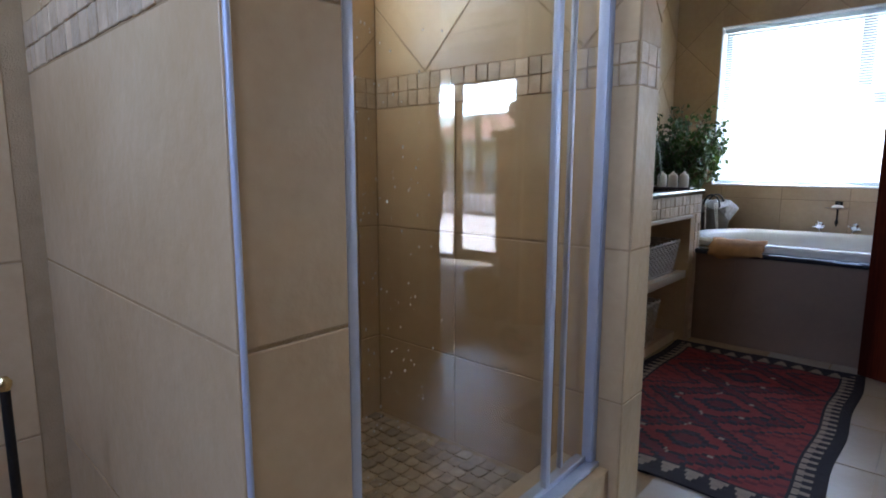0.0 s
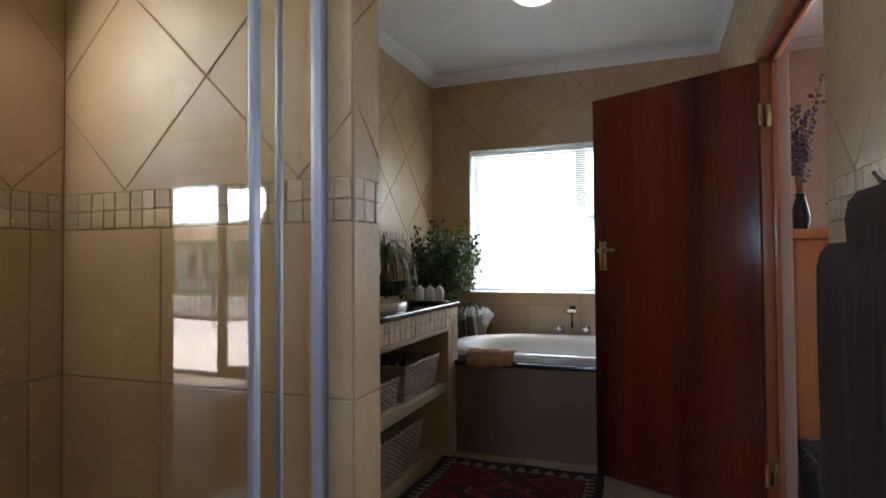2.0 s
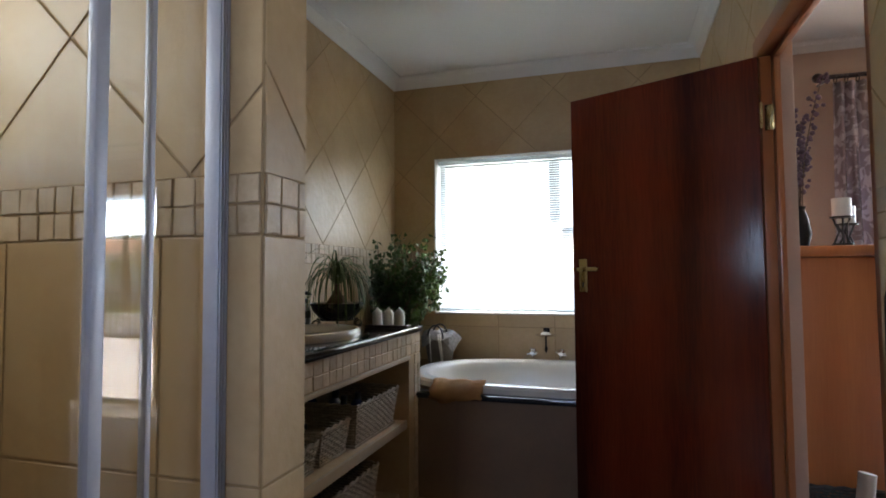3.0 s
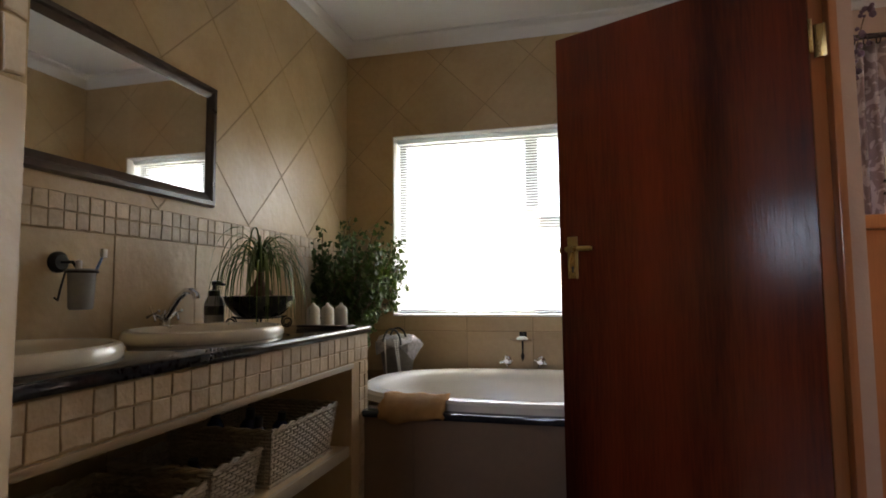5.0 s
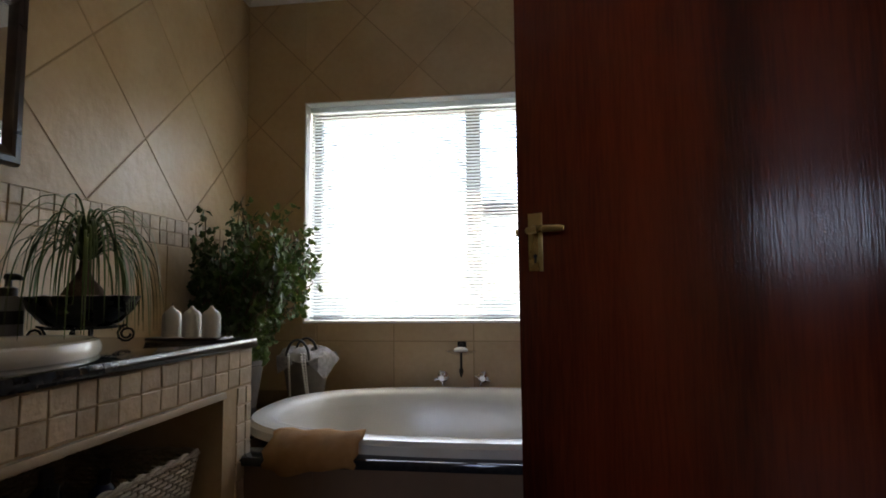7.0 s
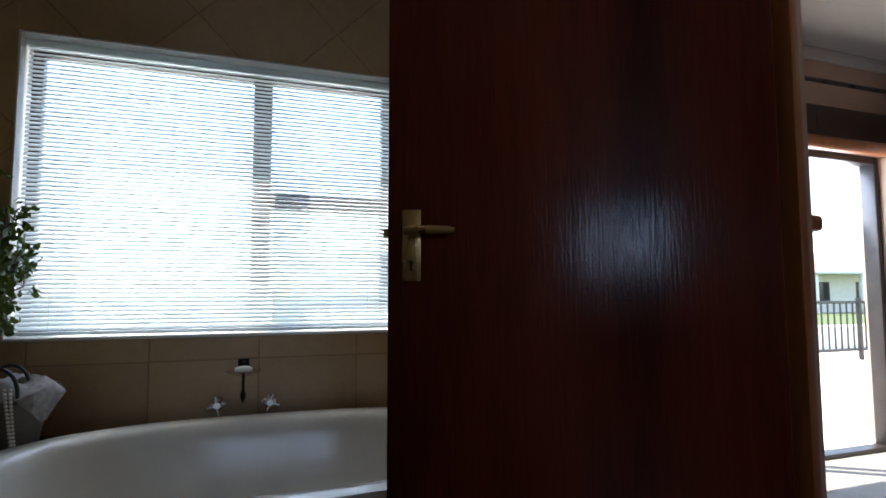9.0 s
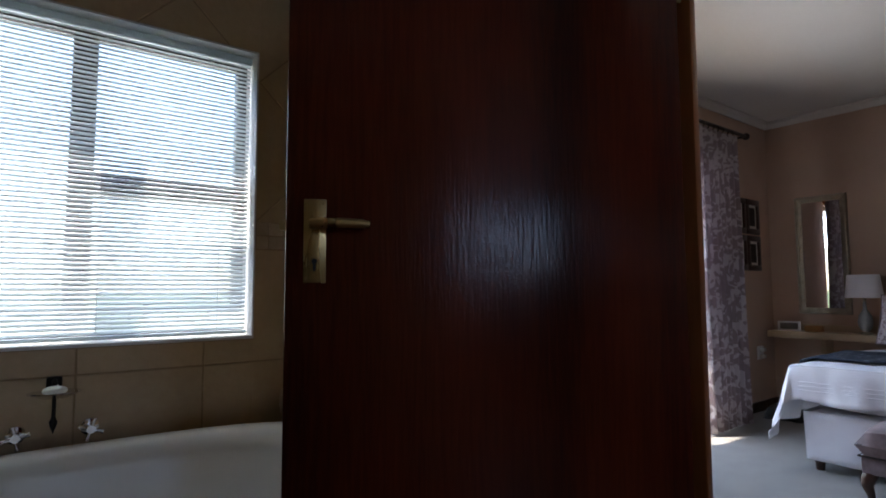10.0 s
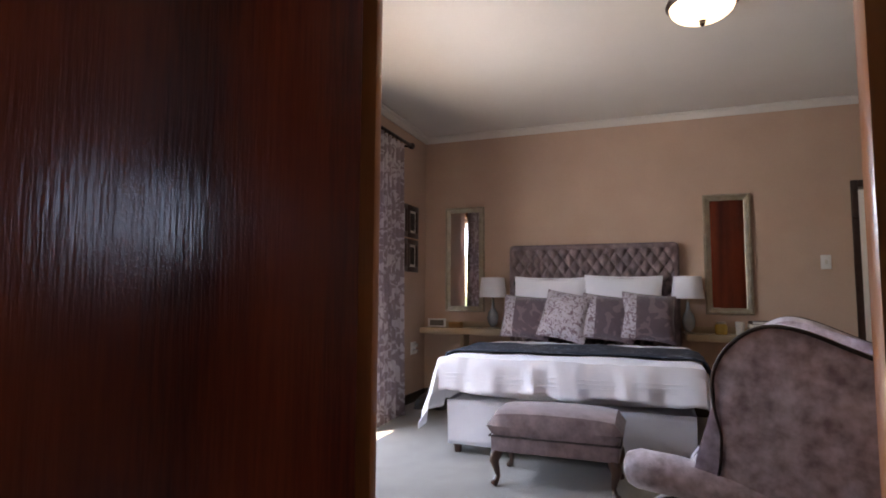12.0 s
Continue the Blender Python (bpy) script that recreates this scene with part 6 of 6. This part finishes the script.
# ---- outside: railing, garden wall, palms, houses ----
rg = thing("railing", pose(0, 0, -0.06), "dark steel railing at the terrace edge", "railing", kind="structure")
for z in (0.15, 0.95):
    part("rail", box(bm_new(), -4, 11, 8.98, 9.02, z, z + 0.05, 0.004), DARK_ALUMINIUM, rg)
bm = box(bm_new(), -0.01, 0.01, -0.01, 0.01, 0.2, 0.95)
me, mp = finish("baluster", bm, DARK_ALUMINIUM, False), finish("post", box(bm_new(), -0.03, 0.03, -0.03, 0.03, 0, 1.05, 0.004), DARK_ALUMINIUM, False)
for k in range(101):
    o = new("post" if k % 10 == 0 else "baluster", mp if k % 10 == 0 else me)
    o.parent, o.location = rg, (-4 + 0.15 * k, 9, 0)
low = thing("garden_wall", pose(0, 0, 0), "low white plastered garden wall", "wall", kind="structure")
part("wall", box(bm_new(), -8, 14, 10.2, 10.4, -0.28, 0.35, 0.01), STUCCO, low)
part("coping", box(bm_new(), -8, 14, 10.15, 10.45, 0.3505, 0.42, 0.01), STUCCO, low)


def house(m, w, d, h, label):
    o = thing("house", m, label, "house", "neighbouring houses", "structure")
    part("wall", box(bm_new(), -w / 2, w / 2, 0, d, -0.3, h), STUCCO, o)
    bm = bm_new()
    v = [bm.verts.new(p) for p in ((-w / 2 - 0.5, -0.5, h), (w / 2 + 0.5, -0.5, h), (w / 2 + 0.5, d + 0.5, h), (-w / 2 - 0.5, d + 0.5, h), (-w / 4, d / 2, h + 1.7), (w / 4, d / 2, h + 1.7))]
    for f in ((0, 1, 5, 4), (1, 2, 5), (2, 3, 4, 5), (3, 0, 4), (0, 3, 2, 1)):
        bm.faces.new([v[k] for k in f])
    part("roof", bm, ROOF, o, "clay tile roof", smooth=False)
    for k in range(4):
        x = -w / 2 + w * (k + 0.5) / 4
        wn2 = part("window", box(bm_new(), x - 0.7, x + 0.7, -0.03, 0.0, 0.7, 2.0, 0.01), DARK_ALUMINIUM, o)
        part("pane", box(bm_new(), x - 0.62, x + 0.62, -0.04, -0.031, 0.78, 1.92), GRANITE, wn2)
    for k in range(5):
        part("pillar", box(bm_new(), -w / 2 + w * k / 4 - 0.12, -w / 2 + w * k / 4 + 0.12, -1.6, -1.36, -0.3, h - 0.2, 0.02), STUCCO, o)
    part("porch_roof", box(bm_new(), -w / 2 - 0.3, w / 2 + 0.3, -1.8, -0.001, h - 0.2, h - 0.02, 0.02), STUCCO, o)


house(pose(17.5, 25, -0.2), 13, 8, 2.7, "white plastered house with clay tile roof and porch")
house(pose(-26, 27, -0.2, 0, 0, 8), 12, 8, 2.7, "white plastered house with clay tile roof beyond the garden")
house(pose(35, 30, -0.2, 0, 0, -10), 14, 8, 2.7, "white plastered house with clay tile roof beyond the garden")


def palm(x, y, h, seed):
    r = random.Random(seed)
    p = thing("palm_tree", pose(x, y, -0.28), "tall palm tree with arching green fronds", "palm tree", "palms in the garden")
    part("trunk", tube(bm_new(), [(0.15 * math.sin(q * 1.4), 0, h * q) for q in np.linspace(0, 1, 9)], [0.2 - 0.09 * q for q in np.linspace(0, 1, 9)], 12), BARK, p)
    top = Vector((0.15 * math.sin(1.4), 0, h))
    bm = bm_new()
    for k in range(22):
        a, up = r.uniform(0, 6.3), r.uniform(0.1, 1.3)
        d, pt = Vector((math.cos(a), math.sin(a), up)).normalized(), top.copy()
        side = Vector((-math.sin(a), math.cos(a), 0))
        for j in range(14):
            pt = pt + d * 0.13
            d = (d + Vector((0, 0, -0.13))).normalized()
            L = 0.38 * math.sin(math.pi * (j + 1.5) / 16)
            for s in (-1, 1):
                q = pt + side * s * L + d * 0.16 - Vector((0, 0, 0.10))
                bm.faces.new([bm.verts.new(z) for z in (pt, pt + d * 0.035, q)])
    part("crown", bm, BLADE, p, "arching feathered fronds", smooth=False)


palm(11.6, 17, 3.2, 1)
palm(15.2, 19, 2.6, 2)
palm(8.5, 16, 2.4, 3)
palm(20.0, 21, 3.6, 4)

# ---- tiles, piece by piece ----
def clip(poly, a0, a1, axis):
    for sign, lim in ((1, a0), (-1, -a1)):
        out = []
        for i, p in enumerate(poly):
            q = poly[(i + 1) % len(poly)]
            dp, dq = sign * p[axis] - lim, sign * q[axis] - lim
            if dp >= 0:
                out.append(p)
            if dp * dq < 0:
                t = dp / (dp - dq)
                out.append((p[0] + t * (q[0] - p[0]), p[1] + t * (q[1] - p[1])))
        poly = out
        if len(poly) < 3:
            return []
    return poly


def tile_piece(poly, to_world, thick, parent, mat, name="tile"):
    """One tile: a face with a worn edge, its sides down to the grout."""
    cx, cy = sum(p[0] for p in poly) / len(poly), sum(p[1] for p in poly) / len(poly)
    ring = []
    for k, d in ((0.0, 0.0), (0.0, thick - 0.0012), (0.0022, thick)):
        row = []
        for x, y in poly:
            l = max(1e-6, math.hypot(x - cx, y - cy))
            row.append(to_world(x - (x - cx) / l * k, y - (y - cy) / l * k, d))
        ring.append(row)
    n = len(poly)
    faces = [tuple(range(2 * n, 3 * n))]
    for r in (0, 1):
        faces += [(r * n + i, r * n + (i + 1) % n, (r + 1) * n + (i + 1) % n, (r + 1) * n + i) for i in range(n)]
    me = bpy.data.meshes.new(name)
    me.from_pydata([v for r in ring for v in r], [], faces)
    me.materials.append(mat)
    me.update()
    o = new(name, me)
    o.parent = parent
    return o


def plane(kind, at, sign):
    """A map from wall coordinates (along, up, out) to the world."""
    if kind == "x":
        return lambda u, v, d: (at + sign * d, u, v)
    if kind == "y":
        return lambda u, v, d: (u, at + sign * d, v)
    return lambda u, v, d: (u, v, at + d)


def grid_tiles(parent, to_world, rects, size, origin, gap, mat, thick=0.0028, diamond=False):
    su, sv = size if isinstance(size, tuple) else (size, size)
    for u0, u1, v0, v1 in rects:
        if diamond:
            h = su
            for i in range(int((u0 - origin[0]) / h) - 2, int((u1 - origin[0]) / h) + 3):
                for j in range(int((v0 - origin[1]) / h) - 2, int((v1 - origin[1]) / h) + 3):
                    if (i + j) % 2:
                        x, y, k = origin[0] + i * h, origin[1] + j * h, h - gap * 0.7
                        p = clip(clip([(x - k, y), (x, y - k), (x + k, y), (x, y + k)], u0, u1, 0), v0, v1, 1)
                        if p:
                            tile_piece(p, to_world, thick, parent, mat)
        else:
            for i in range(math.floor((u0 - origin[0]) / su), math.ceil((u1 - origin[0]) / su)):
                for j in range(math.floor((v0 - origin[1]) / sv), math.ceil((v1 - origin[1]) / sv)):
                    x, y, g = origin[0] + i * su, origin[1] + j * sv, gap / 2
                    p = clip(clip([(x + g, y + g), (x + su - g, y + g), (x + su - g, y + sv - g), (x + g, y + sv - g)], u0, u1, 0), v0, v1, 1)
                    if p and abs(max(q[0] for q in p) - min(q[0] for q in p)) > 0.006 and abs(max(q[1] for q in p) - min(q[1] for q in p)) > 0.006:
                        tile_piece(p, to_world, thick, parent, mat)


rm = random.Random(21)


def mosaic(parent, to_world, u0, u1, v0, v1, rows, mean=0.052, gap=0.004, thick=0.0042):
    """Rows of tumbled stones of uneven width."""
    hgt = (v1 - v0) / rows
    seed = rm.randint(0, 9999)
    for r in range(rows):
        u, rw = u0, random.Random(seed)
        while u < u1 - 0.012:
            w = min(mean * rw.uniform(0.82, 1.2), u1 - u)
            if u1 - u - w < 0.02:
                w = u1 - u
            j = lambda: rm.uniform(-0.0018, 0.0018)
            a, b, c, d = u + gap / 2, u + w - gap / 2, v0 + r * hgt + gap / 2, v0 + (r + 1) * hgt - gap / 2
            tile_piece([(a + j(), c + j()), ((a + b) / 2, c + j()), (b + j(), c + j()), (b + j(), d + j()), ((a + b) / 2, d + j()), (a + j(), d + j())], to_world, thick + rm.uniform(-0.0012, 0.0014), parent, MOSAIC, "mosaic_stone")
            u += w


B0, B1, HD, TW, TH, G = 1.264, 1.376, 0.29, 0.407, 0.45, 0.006
TOP = CEIL - 0.05


def tiled(parent, tw, u0, u1, low, ou, od, holes=None, band=True, top=TOP, wide=TW, hd=HD):
    """Square tiles, a mosaic band and diamonds over it, on one stretch of wall."""
    if low < B0:
        grid_tiles(parent, tw, [(u0, u1, low, B0)], (wide, TH), (ou, B0 - 3 * TH), G, TILE)
    if band:
        mosaic(parent, tw, u0 + 0.002, u1 - 0.002, B0, B1, 2)
    grid_tiles(parent, tw, holes or [(u0, u1, B1, top)], hd, (od, 1.38), G, TILE, diamond=True)


tiled(wall_w, plane("x", W, 1), SH_N1, N, 0.0, 2.91, 3.68)
tiled(wall_n, plane("y", N, -1), W + 0.005, WX0, 0.0, -1.60, -0.941)
grid_tiles(wall_n, plane("y", N, -1), [(WX0, WX1, 0.3, WZ0 - 0.004)], (TW, TH), (-1.60, B0 - 3 * TH), G, TILE)
grid_tiles(wall_n, plane("y", N, -1), [(WX0, WX1, WZ1 + 0.002, TOP)], HD, (-0.941, 1.38), G, TILE, diamond=True)
tiled(wall_n, plane("y", N, -1), WX1, E - 0.005, 0.0, -1.60, -0.941)
tiled(wall_e, plane("x", E, -1), 3.264, N - 0.005, 0.0, 3.27, 3.68)
tiled(wall_e, plane("x", E, -1), S, 2.25, 0.0, 1.88, 2.02)
grid_tiles(wall_e, plane("x", E, -1), [(2.25, 3.264, 2.125, TOP)], HD, (2.02, 1.38), G, TILE, diamond=True)
# shower and its walls
tiled(wall_sh_n, plane("y", SH_N0, -1), W + 0.005, SH_E - 0.003, 0.0, -1.60, -1.335, hd=0.3075)
tiled(wall_sh_n, plane("y", SH_N1, 1), W + 0.005, SH_E - 0.003, 0.9, -1.60, -1.40)
tiled(wall_sh_n, plane("x", SH_E, 1), SH_N0 + 0.001, SH_N1 - 0.001, 0.0, SH_N0 - 0.10, SH_N0 + 0.20)
tiled(wall_w, plane("x", W, 1), SH_S1, SH_N0 - 0.005, 0.0, 0.70, 0.88, [(SH_S1, 0.93, B1, TOP), (1.39, SH_N0 - 0.005, B1, TOP), (0.93, 1.39, B1, 1.465), (0.93, 1.39, 2.225, TOP)])
tiled(wall_sh_s, lambda u, v, d: (u, SH_S0 + SKEW * (u - SH_SE) - d, v), W + 0.005, SH_SE - 0.003, 0.0, -1.61, -1.40, wide=1.2)
tiled(wall_sh_s, plane("y", SH_S1, 1), W + 0.005, SH_SE - 0.003, 0.0, -1.60, -1.40)
tiled(wall_sh_s, plane("x", SH_SE, 1), SH_S0 + 0.001, SH_S1 - 0.001, 0.0, SH_S0 - 0.10, SH_S0 + 0.2)
tiled(wall_w, plane("x", W, 1), S, SH_S0 - 0.005, 0.0, 0.10, 0.3)
# bath front, washstand edge, leg
grid_tiles(bath_deck, plane("y", 3.66, -1), [(W + 0.62, E, 0.0, 0.529)], (0.82, 0.53), (-1.60, 0.0), 0.004, SHADED_BATH_TILE)
mosaic(van, plane("x", -1.004, 1), VY0 + 0.002, VY1 - 0.006, 0.775, 0.883, 2, 0.060, 0.0045, 0.0042)
mosaic(van, plane("x", -1.004, 1), 3.605, VY1 - 0.006, 0.0, 0.770, 14, 0.046, 0.005, 0.0042)
# floors
grid_tiles(floor, plane("z", 0.0, 1), [(W, SH_E, S, SH_S0), (SH_E, -0.0, S, N - 1.14), (0.0, E, S, 3.66)], 0.405, (0.132, 2.85), 0.008, FLOOR_TILE, 0.004)
SH_FLOOR = setting("shower_floor", [(W, -0.76, SH_S1, SH_N0, 0.0, 0.03)], GROUT, "stone mosaic floor of the shower", "floor")
for i in range(15):
    for j in range(18):
        x, y = W + 0.006 + 0.0525 * i, SH_S1 + 0.004 + 0.0535 * j
        q = lambda: rm.uniform(-0.005, 0.005)
        tile_piece([(x + q(), y + q()), (x + 0.025, y - 0.004 + q() / 2), (x + 0.045 + q(), y + q()), (x + 0.047, y + 0.024), (x + 0.045 + q(), y + 0.045 + q()), (x + 0.024, y + 0.048), (x + q(), y + 0.045 + q())], plane("z", 0.03, 1), 0.006 + rm.uniform(-0.002, 0.003), SH_FLOOR, PEBBLE, "stone")
